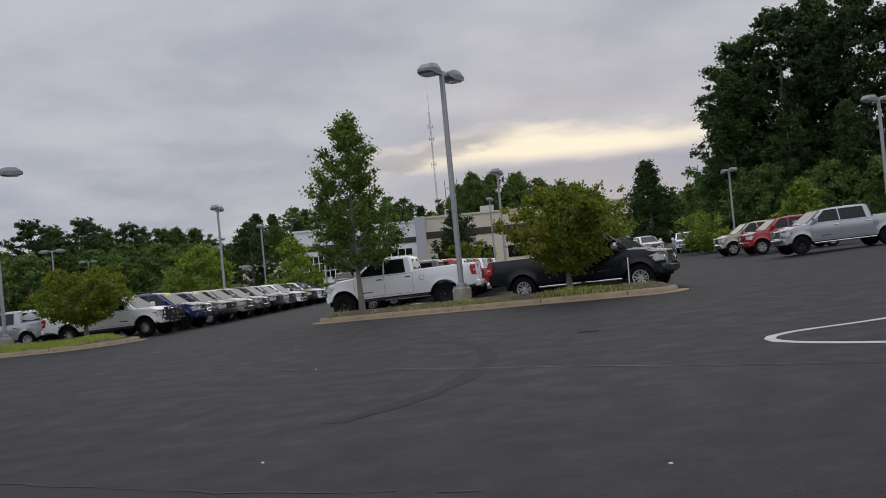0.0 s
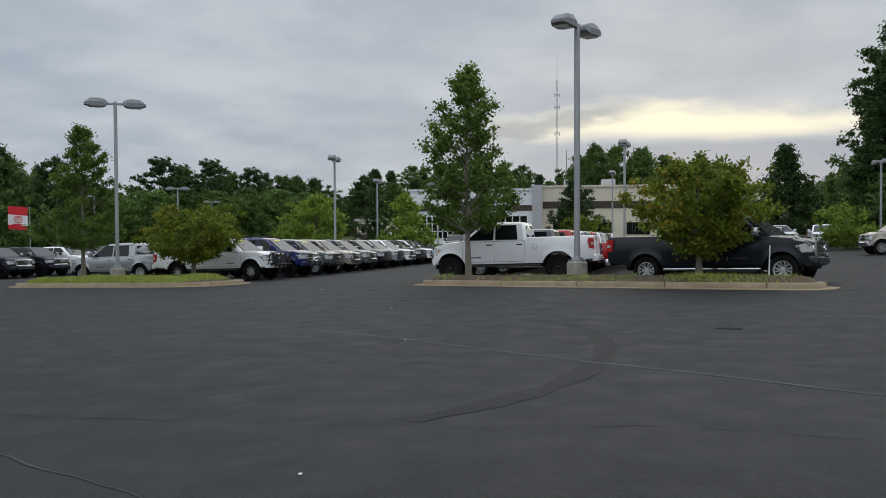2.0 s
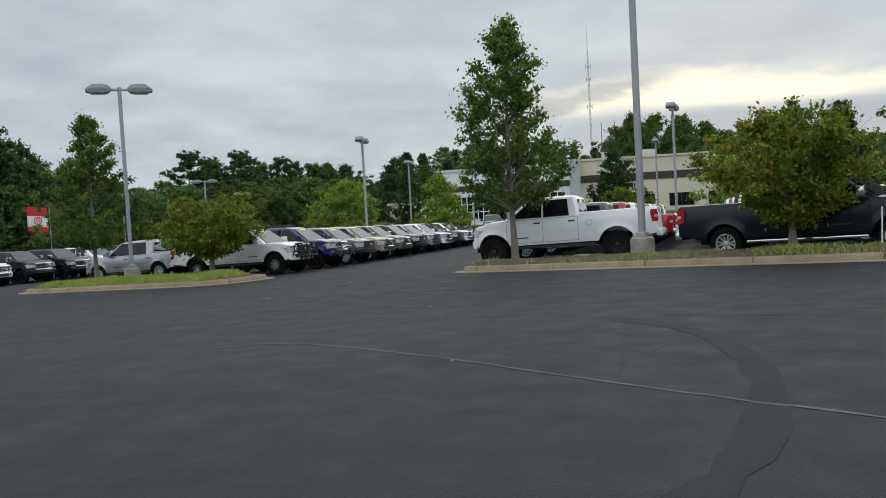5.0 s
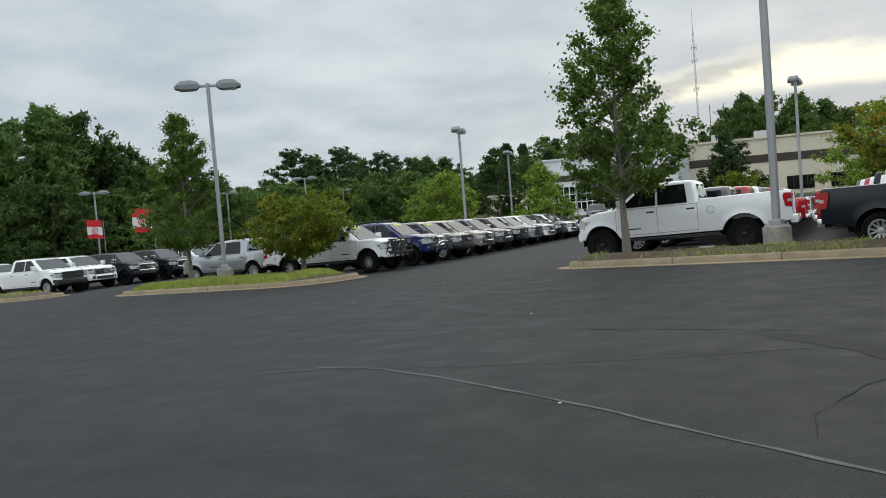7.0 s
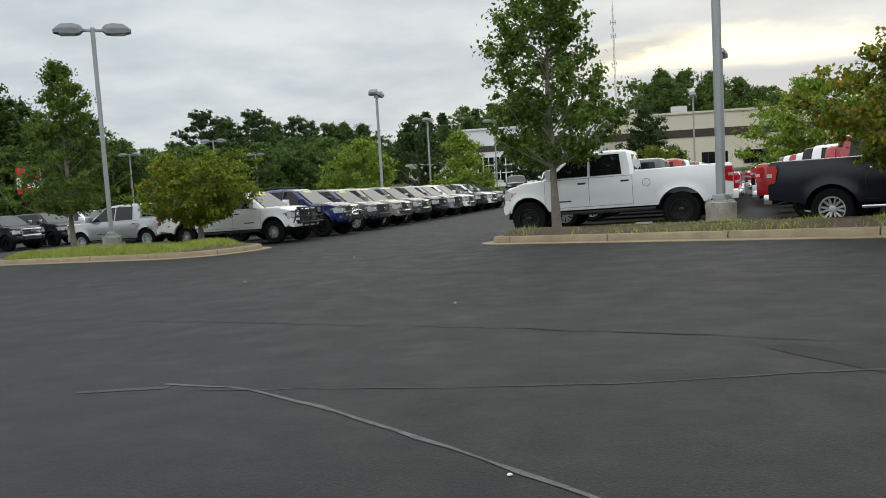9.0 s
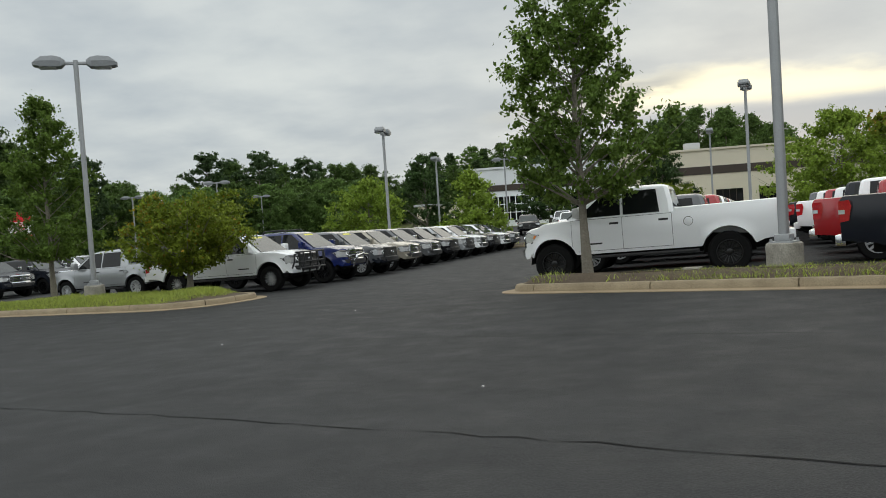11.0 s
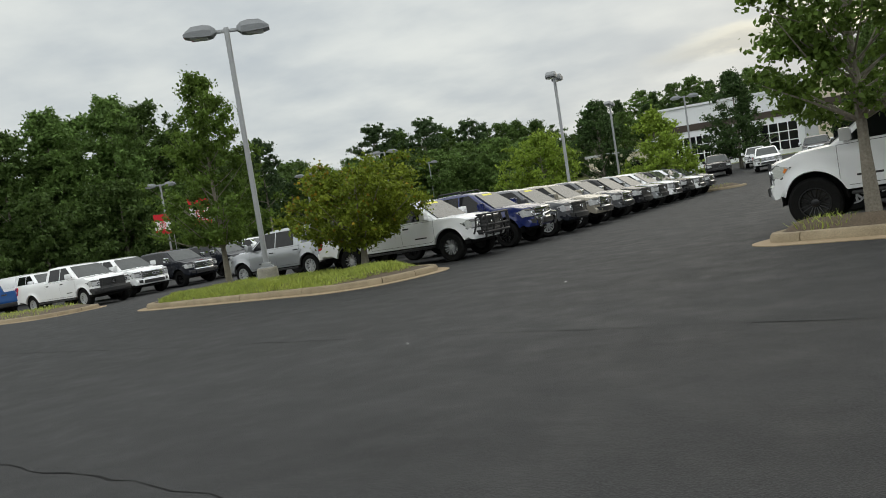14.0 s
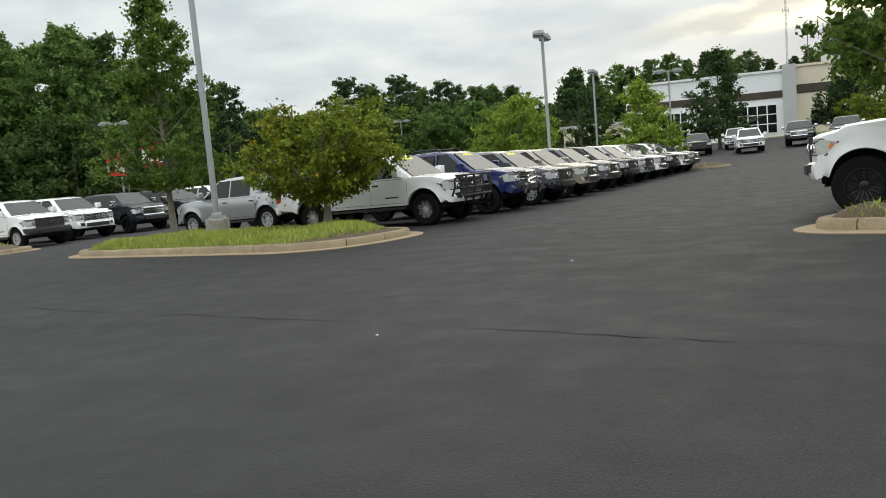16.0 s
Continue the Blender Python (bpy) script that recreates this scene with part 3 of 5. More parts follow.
    for side in (1, -1):
        bm = bmesh.new()
        loft(bm, [[nosing((x, side * y, z)) for y, z in strip(x)] for x in stations])
        part("body_side", bm, body, root, sharp=38)

    def patch(x0, x1, z0, z1, side, grow, lift_y, corner):
        """A curved panel lying on the body side between these limits, its lower corners cut where the arch comes in."""
        bm = bmesh.new()
        x0, x1, z0, z1 = x0 - grow, x1 + grow, z0 - grow, z1 + grow
        cols = [x0 + (x1 - x0) * k / 8 for k in range(9)]
        grid = []
        for x in cols:
            zb = max(z0, min(z1 - 0.1, low_at(x) + 0.05 - grow)) if corner else z0
            grid.append([(x, side * (side_y(x, zb + (z1 - zb) * j / 8) + lift_y), zb + (z1 - zb) * j / 8) for j in range(9)])
        vs = [[bm.verts.new(p) for p in col] for col in grid]
        inner = [[bm.verts.new((p[0], p[1] - side * 0.02, p[2])) for p in col] for col in grid]
        for i in range(8):
            for j in range(8):
                bm.faces.new((vs[i][j], vs[i + 1][j], vs[i + 1][j + 1], vs[i][j + 1]))
        rim = [(i, 0) for i in range(9)] + [(8, j) for j in range(1, 9)] + [(i, 8) for i in range(7, -1, -1)] + [(0, j) for j in range(7, 0, -1)]
        for (i, j), (k, l) in zip(rim, rim[1:] + rim[:1]):
            bm.faces.new((vs[i][j], vs[k][l], inner[k][l], inner[i][j]))
        bmesh.ops.recalc_face_normals(bm, faces=bm.faces)
        return bm

    # hood, cab floor and bed floor between the sides
    bm = bmesh.new()
    w = H - 0.33
    core = [(nose + 0.005, sill + 0.2), (nose + 0.005, hf - 0.25), (nose - 0.03, hf - 0.06), (nose - 0.14, hf - 0.012), (nose - 0.45, hf + 0.038), ((nose + xc) / 2, (hf + hc) / 2 + 0.034), (xc + 0.05, hc + 0.008), (xc - 0.12, belt), (xb, belt), (xb - 0.005, sill + 0.40), (tail + 0.07, sill + 0.40), (tail + 0.07, sill + 0.15)]
    loft(bm, [[nosing((x, y, z + bulge * (1 if x > xc else 0))) for x, z in core] for y, bulge in ((-w, 0), (-w * 0.75, 0.0), (-w * 0.6, 0.02), (w * 0.6, 0.02), (w * 0.75, 0.0), (w, 0))])
    part("hood", bm, body, root, sharp=30)
    bm = bmesh.new()
    block(bm, tail + 0.02, tail + 0.075, -H + 0.17, H - 0.17, sill + 0.22, rail + 0.0, 0.015)
    gate = part("tailgate", bm, body, root)
    bm = bmesh.new()
    block(bm, tail + 0.0, tail + 0.03, -0.13, 0.13, rail - 0.16, rail - 0.09, 0.01)
    part("handle", bm, TRIM, gate)
    bm = bmesh.new()
    block(bm, -ax - 0.8, ax + 0.6, -0.55, 0.55, sill - 0.12, sill + 0.16, 0.03)
    for x in (ax, -ax):
        block(bm, x - 0.06, x + 0.06, -H + 0.2, H - 0.2, r - 0.06, r + 0.06, 0.02)
    part("chassis", bm, WELL, root)
    for x in (ax, -ax):
        for side in (1, -1):
            bm = bmesh.new()
            cz = AZ
            loops = [[(x + rr * math.cos(a), side * y, cz + rr * math.sin(a)) for a in (math.pi * k / 12 for k in range(13))] for rr, y in ((0.05, H - 0.345), (R - 0.016, H - 0.345), (R - 0.016, H - 0.035))]
            loft(bm, loops, cap=False, close=False)
            part("wheel_liner", bm, WELL, root)
    # cab
    h = roof - belt

    def hw(f):
        return H - 0.05 - 0.20 * f

    def fx(f):
        return xc - 0.02 + (xr - xc) * f - 0.04 * math.sin(f * 3.1)

    def bx(f):
        return xb + 0.02 + 0.12 * f * f

    bm = bmesh.new()
    loops = []
    for f, pin, px in ((-0.03, 0, 0), (0.0, 0, 0), (0.4, 0, 0), (0.82, 0, 0), (0.89, 0.008, 0.01), (0.94, 0.03, 0.04), (0.975, 0.075, 0.11), (0.995, 0.15, 0.24), (1.005, 0.30, 0.45)):
        y, a, b = hw(f) - pin, fx(min(f, 0.96)) - px, bx(f) + px * 0.45
        c = 0.085
        ring = []
        for w_ in (0.6, 0.0, -0.6):
            ring.append((a + 0.035 * (1 - abs(w_)), -(y - c * 1.7) * w_ / 0.6))
        ring += [(a - c * 0.8, y - 0.025), (a - c * 2, y), ((a + b) / 2, y), (b + c, y), (b, y - c), (b - 0.01, 0), (b, -y + c), (b + c, -y), ((a + b) / 2, -y), (a - c * 2, -y), (a - c * 0.8, -y + 0.025)]
        long_ = xr - xb
        loops.append([(x, yy, belt + h * f - max(0.0, f - 0.8) / 0.2 * (0.055 * max(0.0, (x - (xr - 0.45 * long_)) / (0.45 * long_)) ** 2 + 0.03 * max(0.0, ((xb + 0.35 * long_) - x) / (0.35 * long_)) ** 2)) for x, yy in ring])
    loft(bm, loops)
    part("cab", bm, body, root, sharp=28)

    def pane(name, pts, push, material, label=""):
        n = (Vector(pts[1]) - Vector(pts[0])).cross(Vector(pts[2]) - Vector(pts[0])).normalized()
        if n.dot(Vector(push)) < 0:
            n = -n
        b2 = bmesh.new()
        loft(b2, [[Vector(p) + n * -0.02 for p in pts], [Vector(p) + n * 0.007 for p in pts]])
        return part(name, b2, material, root, label, sharp=0)

    f0, f1 = 0.04, 0.83
    yw = 0.11
    pane("windscreen", [(fx(f) + 0.022, s * (hw(f) - yw), belt + h * f) for f, s in ((0.04, 1), (0.04, -1), (0.84, -1), (0.84, 1))], (1, 0, 0.4), CLEARG, "raked windscreen glass")
    pane("rear_window", [(bx(f), s * (hw(f) - 0.22), belt + h * f) for f, s in ((0.18, 1), (0.18, -1), (0.78, -1), (0.78, 1))], (-1, 0, 0), GLASS)
    sp = P["split"]
    for side in (1, -1):
        for x_a, x_b in (((fx(f0) - 0.22, fx(f1) - 0.16), (sp + 0.03, sp + 0.03)), ((sp - 0.03, sp - 0.03), (xb + 0.30, xb + 0.36))):
            q = [(x_a[0], f0), (x_b[0], f0), (x_b[1], f1), (x_a[1], f1)]
            pane("side_window", [(x, side * hw(f), belt + h * f) for x, f in q], (0, side, 0), GLASS)
        # doors, a little proud of the body, with a dark shut line
        for x0, x1 in ((sp + 0.004, xc - 0.16), (xb + 0.06, sp - 0.004)):
            dr = part("door", patch(x0, x1, sill + 0.07, belt - 0.02, side, 0.0, 0.004, True), body, root, sharp=30)
            part("door_seal", patch(x0, x1, sill + 0.07, belt - 0.02, side, 0.008, 0.0012, True), TRIM, dr, sharp=30)
            bm = bmesh.new()
            block(bm, x0 + 0.07, x0 + 0.27, side * (H - 0.02) - 0.02, side * (H - 0.02) + 0.02, belt - 0.16, belt - 0.115, 0.008)
            part("handle", bm, CHROME if chrome and colour != "white" else TRIM, dr)
        # mirror
        bm = bmesh.new()
        block(bm, xc - 0.42, xc - 0.24, side * (H + 0.02) if side > 0 else -H - 0.24, (H + 0.24) if side > 0 else -H - 0.02, belt + 0.03, belt + 0.25, 0.035)
        block(bm, xc - 0.36, xc - 0.28, min(side * (H - 0.08), side * (H + 0.05)), max(side * (H - 0.08), side * (H + 0.05)), belt + 0.01, belt + 0.08, 0.01)
        part("mirror", bm, CHROME if chrome and colour in ("charcoal", "grey") else body, root)
        # head and tail lamps
        bm = bmesh.new()
        pts = [(nose - 0.42, hf - 0.13), (nose - 0.10, hf - 0.07), (nose + 0.012, hf - 0.13), (nose + 0.014, hf - 0.29), (nose - 0.2, hf - 0.30)]
        loft(bm, [[nosing((x, side * y, z)) for x, z in pts] for y in (H - 0.36, H - 0.15, H + 0.006)])
        hl = part("headlight", bm, LAMPW, root, "clear headlight")
        bm = bmesh.new()
        loft(bm, [[nosing((x, side * y, z)) for x, z in ((nose - 0.46, hf - 0.125), (nose - 0.10, hf - 0.055), (nose + 0.008, hf - 0.11), (nose + 0.010, hf - 0.31), (nose - 0.22, hf - 0.32))] for y in (H - 0.38, H - 0.15, H + 0.002)])
        part("bezel", bm, TRIM, hl)
        bm = bmesh.new()
        lathe(bm, [(0.0, 0.07), (0.02, 0.065), (0.02, 0.03), (0.005, 0.02)], 14)
        bmesh.ops.rotate(bm, verts=bm.verts, cent=(0, 0, 0), matrix=Matrix.Rotation(-math.pi / 2, 3, "Z"))
        bmesh.ops.translate(bm, verts=bm.verts, vec=nosing((nose + 0.004, side * (H - 0.27), hf - 0.21)))
        part("reflector", bm, CHROME, hl)
        bm = bmesh.new()
        loft(bm, [[nosing((x, side * y, z)) for x, z in ((nose - 0.37, hf - 0.15), (nose - 0.31, hf - 0.13), (nose - 0.26, hf - 0.20), (nose - 0.30, hf - 0.22))] for y in (H - 0.05, H + 0.012)])
        if "amber" in extras:
            part("indicator", bm, LAMPO, hl, "amber indicator")
        else:
            part("side_marker", bm, TRIM, hl)
        bm = bmesh.new()
        loft(bm, [[nosing((x, side * y, z)) for x, z in ((tail - 0.012, rail - 0.07), (tail + 0.17, rail - 0.06), (tail + 0.20, rail - 0.16), (tail + 0.15, rail - 0.40), (tail - 0.008, rail - 0.43))] for y in (H - 0.20, H - 0.06, H + 0.010)])
        tl = part("tail_light", bm, LAMPR, root, "red tail light")
        bm = bmesh.new()
        loft(bm, [[nosing((x, side * y, z)) for x, z in ((tail - 0.014, rail - 0.22), (tail + 0.09, rail - 0.22), (tail + 0.09, rail - 0.29), (tail - 0.014, rail - 0.29))] for y in (H - 0.19, H - 0.06, H + 0.013)])
        part("reversing_lamp", bm, LAMPW, tl)
        # running board
        bm = bmesh.new()
        block(bm, -ax + R + 0.05, ax - R - 0.05, min(side * (H - 0.14), side * (H + 0.03)), max(side * (H - 0.14), side * (H + 0.03)), sill - 0.10, sill - 0.04, 0.02)
        part("running_board", bm, CHROME if chrome else TRIM, root)
        for x in (ax, -ax):
            wheel(root, x, side * (H - 0.15), P, rims or ALLOY, spokes, side)
        # badge on the front door, as a plain bar
        bm = bmesh.new()
        yb = side_y(sp + 0.5, sill + 0.22)
        block(bm, sp + 0.45, sp + 0.85, min(side * (yb - 0.01), side * (yb + 0.007)), max(side * (yb - 0.01), side * (yb + 0.007)), sill + 0.20, sill + 0.235, 0)
        part("door_badge", bm, TRIM, root)
    # fuel door on the left side of the bed
    xf, zf = (xb - ax + R) / 2 - 0.02, belt - 0.22
    bm = bmesh.new()
    lathe(bm, [(-0.02, 0.098), (0.0035, 0.098), (0.0035, 0.088), (-0.02, 0.088)], 24, (xf, side_y(xf, zf), zf), hollow=True)
    lid = part("fuel_door", bm, TRIM, root, "thin dark round shut line")
    bm = bmesh.new()
    lathe(bm, [(-0.02, 0.087), (0.004, 0.087), (0.006, 0.08), (0.006, 0.003)], 24, (xf, side_y(xf, zf), zf))
    part("lid", bm, body, lid)
    # grille
    gw = H - 0.38
    bm = bmesh.new()
    loft(bm, [[nosing((x, y, z)) for x, z in ((nose - 0.05, hf - 0.36), (nose + 0.022, hf - 0.36), (nose + 0.024, hf - 0.15), (nose - 0.02, hf - 0.06), (nose - 0.06, hf - 0.06))] for y in (-gw, -gw * 0.5, 0, gw * 0.5, gw)])
    gr = part("grille", bm, TRIM, root)
    gm = grille or (CHROME if chrome else TRIM)
    for k in range(4):
        bm = bmesh.new()
        z = hf - 0.35 + k * 0.075
        loft(bm, [[nosing((x, y, zz)) for x, zz in ((nose + 0.01, z), (nose + 0.040, z + 0.005), (nose + 0.038, z + 0.028), (nose + 0.01, z + 0.032))] for y in (-gw, -gw * 0.5, 0, gw * 0.5, gw)])
        part("grille_bar", bm, gm, gr)
    bm = bmesh.new()
    for y0, y1, z0, z1 in ((-gw - 0.03, gw + 0.03, hf - 0.075, hf - 0.03), (-gw - 0.03, gw + 0.03, hf - 0.40, hf - 0.36)):
        loft(bm, [[nosing((x, y0 + (y1 - y0) * k / 4, z)) for x, z in ((nose - 0.03, z0), (nose + 0.045, z0), (nose + 0.03, z1), (nose - 0.03, z1))] for k in range(5)])
    for s in (-1, 1):
        loft(bm, [[nosing((x, y, z)) for x, y in ((nose - 0.02, s * gw), (nose + 0.045, s * gw), (nose + 0.045, s * (gw + 0.045)), (nose - 0.02, s * (gw + 0.045)))] for z in (hf - 0.40, hf - 0.03)])
    part("grille_surround", bm, gm, gr)
    bm = bmesh.new()
    lathe(bm, [(0.0, 0.085), (0.02, 0.08), (0.02, 0.06), (0.0, 0.055)], 20, hollow=True)
    bmesh.ops.rotate(bm, verts=bm.verts, cent=(0, 0, 0), matrix=Matrix.Rotation(-math.pi / 2, 3, "Z"))
    bmesh.ops.scale(bm, verts=bm.verts, vec=(1, 1.25, 0.9))
    bmesh.ops.translate(bm, verts=bm.verts, vec=(nose + 0.036, 0, hf - 0.21))
    part("badge", bm, CHROME, gr)
    # bumpers
    bm = bmesh.new()
    bt, bb = hf - 0.40, sill - 0.02
    loft(bm, [[nosing((x, y, z)) for x, z in ((ax + R + 0.02, bb + 0.16), (nose - 0.10, bb + 0.02), (nose + 0.04, bb), (nose + 0.10, bb + 0.08), (nose + 0.10, bt - 0.07), (nose + 0.02, bt), (ax + R + 0.02, bt))] for y in (-H - 0.004, -H * 0.8, -H * 0.4, 0, H * 0.4, H * 0.8, H + 0.004)])
    fb = part("front_bumper", bm, lower, root)
    bm = bmesh.new()
    loft(bm, [[nosing((x, y, z)) for x, z in ((nose + 0.0, bb + 0.05), (nose + 0.112, bb + 0.06), (nose + 0.112, bb + 0.20), (nose + 0.0, bb + 0.22))] for y in (-H * 0.62, -H * 0.3, 0, H * 0.3, H * 0.62)])
    part("air_intake", bm, TRIM, fb)
    for s in (-1, 1):
        bm = bmesh.new()
        loft(bm, [[nosing((nose + x, s * H * y, z)) for y, z in ((0.70, bb + 0.08), (0.88, bb + 0.10), (0.88, bb + 0.22), (0.70, bb + 0.22))] for x in (0.0, 0.108)])
        part("fog_lamp", bm, TRIM, fb)
    bm = bmesh.new()
    block(bm, tail - 0.12, tail + 0.06, -H + 0.07, H - 0.07, sill + 0.03, sill + 0.23, 0.035)
    part("rear_bumper", bm, CHROME if chrome and colour != "white" else body if colour == "white" else TRIM, root)
    if "guard" in extras:
        bm = bmesh.new()
        for y in (-0.62, -0.22, 0.22, 0.62):
            tube(bm, [(nose + 0.10, y, sill - 0.02), (nose + 0.20, y, sill + 0.35), (nose + 0.17, y, hf + 0.02)], [0.03] * 3)
        for z in (sill + 0.12, hf - 0.28, hf + 0.02):
            tube(bm, [(nose + 0.02, -0.86, z), (nose + 0.19, -0.62, z), (nose + 0.2, 0, z), (nose + 0.19, 0.62, z), (nose + 0.02, 0.86, z)], [0.028] * 5)
        for s in (-1, 1):
            tube(bm, [(nose - 0.1, s * 0.9, sill + 0.12), (nose + 0.0, s * 0.9, hf - 0.26), (nose + 0.0, s * 0.88, hf - 0.05), (nose + 0.17, s * 0.62, hf + 0.02)], [0.026] * 4)
        part("brush_guard", bm, TRIM, root, "black tubular brush guard")
    if "bull_bar" in extras:
        bm = bmesh.new()
        tube(bm, [(nose + 0.08, -0.5, sill - 0.05), (nose + 0.20, -0.47, sill + 0.25), (nose + 0.20, -0.40, hf - 0.28), (nose + 0.20, 0, hf - 0.24), (nose + 0.20, 0.40, hf - 0.28), (nose + 0.20, 0.47, sill + 0.25), (nose + 0.08, 0.5, sill - 0.05)], [0.035] * 7)
        part("bull_bar", bm, CHROME, root, "chrome bull bar")
    if "rack" in extras:
        bm = bmesh.new()
        for s in (-1, 1):
            tube(bm, [(xr - 0.35, s * 0.58, roof - 0.03), (xr - 0.45, s * 0.58, roof + 0.07), (xb + 0.4, s * 0.58, roof + 0.07), (xb + 0.3, s * 0.58, roof - 0.03)], [0.022] * 4)
        for x in (xr - 0.6, xb + 0.6):
            tube(bm, [(x, -0.58, roof + 0.06), (x, 0.58, roof + 0.06)], [0.018] * 2)
        part("roof_rack", bm, TRIM, root, "black roof rack")
    if "cap" in extras:
        bm = bmesh.new()
        y0 = H - 0.08
        loft(bm, [[(tail + 0.05, -y0, z), (tail + 0.05, y0, z), (xb - 0.04, y0, z), (xb - 0.04, -y0, z)] for z in (rail - 0.0, rail + 0.02)] + [[(tail + 0.05 + d, -y0 + p, z), (tail + 0.05 + d, y0 - p, z), (xb - 0.04, y0 - p, z), (xb - 0.04, -y0 + p, z)] for z, p, d in ((roof - 0.08, 0.16, 0.16), (roof + 0.02, 0.3, 0.3))])
        part("bed_cap", bm, body, root, "body-coloured bed cap")
    if "sticker" in extras:
        z0 = 0.62
        pane("price_sticker", [(fx(f) + 0.034, y, belt + h * f) for f, y in ((z0, -0.28), (z0, 0.28), (0.80, 0.28), (0.80, -0.28))], (1, 0, 0.4), STICKER, "yellow price sticker")
    return root


def by_wheels(front, rear, model, side):
    """The pose of a truck whose hubs on one side stand at these places; side +1: its left."""
    f, b = Vector(front), Vector(rear)
    d = (f - b).normalized()
    mid = (f + b) / 2 + Vector((d.y, -d.x)) * side * (model["W"] / 2 - 0.10)
    return lot(mid.x, mid.y, math.degrees(math.atan2(d.y, d.x)))


ROWG, TAILG, LEFTG, RIGHTG = "trucks along the long row", "trucks parked with tails to the aisle", "trucks facing the wooded edge", "trucks facing the open asphalt"
truck(by_wheels((-5.54, 30.60), (-1.86, 30.18), FULL, 1), FULL, "white", "lifted white double-cab pickup truck with black wheels", TAILG, BLACKRIM, 8, False, 0.10, ("amber",))
truck(by_wheels((4.01, 24.99), (0.73, 26.70), CREW, -1), CREW, "charcoal", "dark charcoal crew-cab pickup truck with bright split-spoke wheels", TAILG, ALLOY, 6, True)
# the long row facing the aisle
truck(by_wheels((-14.9, 35.7), (-18.46, 36.13), LONG, -1), LONG, "white", "white mid-size pickup truck with a black brush guard", ROWG, ALLOY, 8, False, 0.08, ("guard", "sticker"))


def row_pose(k, model, dx=0.0, turn=-7):
    d = Vector((math.cos(radians(turn)), math.sin(radians(turn))))
    f = Vector((-14.9 + 0.165 * min(k, 2) * 2.83 + 0.06 * max(0, k - 2) * 2.83 + dx, 35.7 + k * 2.83))
    return by_wheels(f, f - d * model["ax"] * 2, model, -1)


truck(row_pose(1, LONG, 0.1), LONG, "blue", "deep blue pickup truck with chrome bull bar and roof rack", ROWG, BLACKRIM, 6, True, 0.08, ("bull_bar", "rack", "sticker"))
truck(row_pose(2, MID), MID, "grey", "grey mid-size pickup truck with alloy wheels in a tight row", ROWG, ALLOY, 6, False, 0, ("sticker",), lower=PAINTS["charcoal"])
t4 = truck(row_pose(3, MID), MID, "tan", "beige-silver mid-size pickup truck in a tight row", ROWG, ALLOY, 6, True)
t5 = truck(row_pose(4, MID), MID, "grey", "dark grey mid-size pickup truck with a chrome grille", ROWG, ALLOY, 6, True)
t6 = truck(row_pose(5, MID), MID, "black", "black mid-size pickup truck with dark wheels", ROWG, BLACKRIM, 6, False)
t7 = truck(row_pose(6, MID), MID, "silver", "silver mid-size pickup truck in a tight row", ROWG, ALLOY, 6, False)
t8 = truck(row_pose(7, MID), MID, "white", "white mid-size pickup truck with alloy wheels", ROWG, ALLOY, 6, True)
for k, src in ((8, t6), (9, t8), (10, t5)):
    copy_thing(src, row_pose(k, MID))
# back to back with it: noses to the left aisle
s1 = truck(by_wheels((-24.6, 38.6), (-21.4, 38.2), MID, 1), MID, "silver", "silver crew-cab pickup truck parked beyond the grass island", LEFTG, ALLOY, 6, False)
for k, src in ((1, t6), (2, t7), (3, t5), (4, t8), (5, t6), (6, t4), (7, t8)):
    o = copy_thing(src, lot(-23.0 + 0.3 * k, 39.4 + 2.83 * k, 173))
    o["group"] = LEFTG
# the row under the trees, noses to the same aisle
FG = "full-size trucks under the trees"
w1 = truck(by_wheels((-34.0, 39.6), (-37.67, 40.0), FULL, -1), FULL, "white", "white full-size pickup truck with a black grille and steel wheels", FG, ALLOY, 6, False, grille=TRIM, lower=TRIM)
w2 = truck(lot(-36.6, 43.9, -7), CREW, "white", "white full-size pickup truck with a chrome bumper strip and dark wheels", FG, BLACKRIM, 6, False, grille=CHROME)
w3 = truck(lot(-36.2, 46.9, -7), CREW, "charcoal", "charcoal full-size pickup truck with a chrome grille", FG, BLACKRIM, 6, True)
copy_thing(w3, lot(-35.8, 49.8, -7))
copy_thing(w2, lot(-35.4, 52.7, -7))
copy_thing(w3, lot(-35.0, 55.6, -7))
copy_thing(w2, lot(-34.6, 58.5, -7))
truck(lot(-43.0, 44.6, -10), FULL, "white", "white pickup truck with a matching bed cap and tinted windows", FG, ALLOY, 6, False, 0, ("cap",))
truck(lot(-42.9, 40.8, 172), MID, "bright_blue", "bright blue pickup truck seen from its tailgate", FG, ALLOY, 6, False)
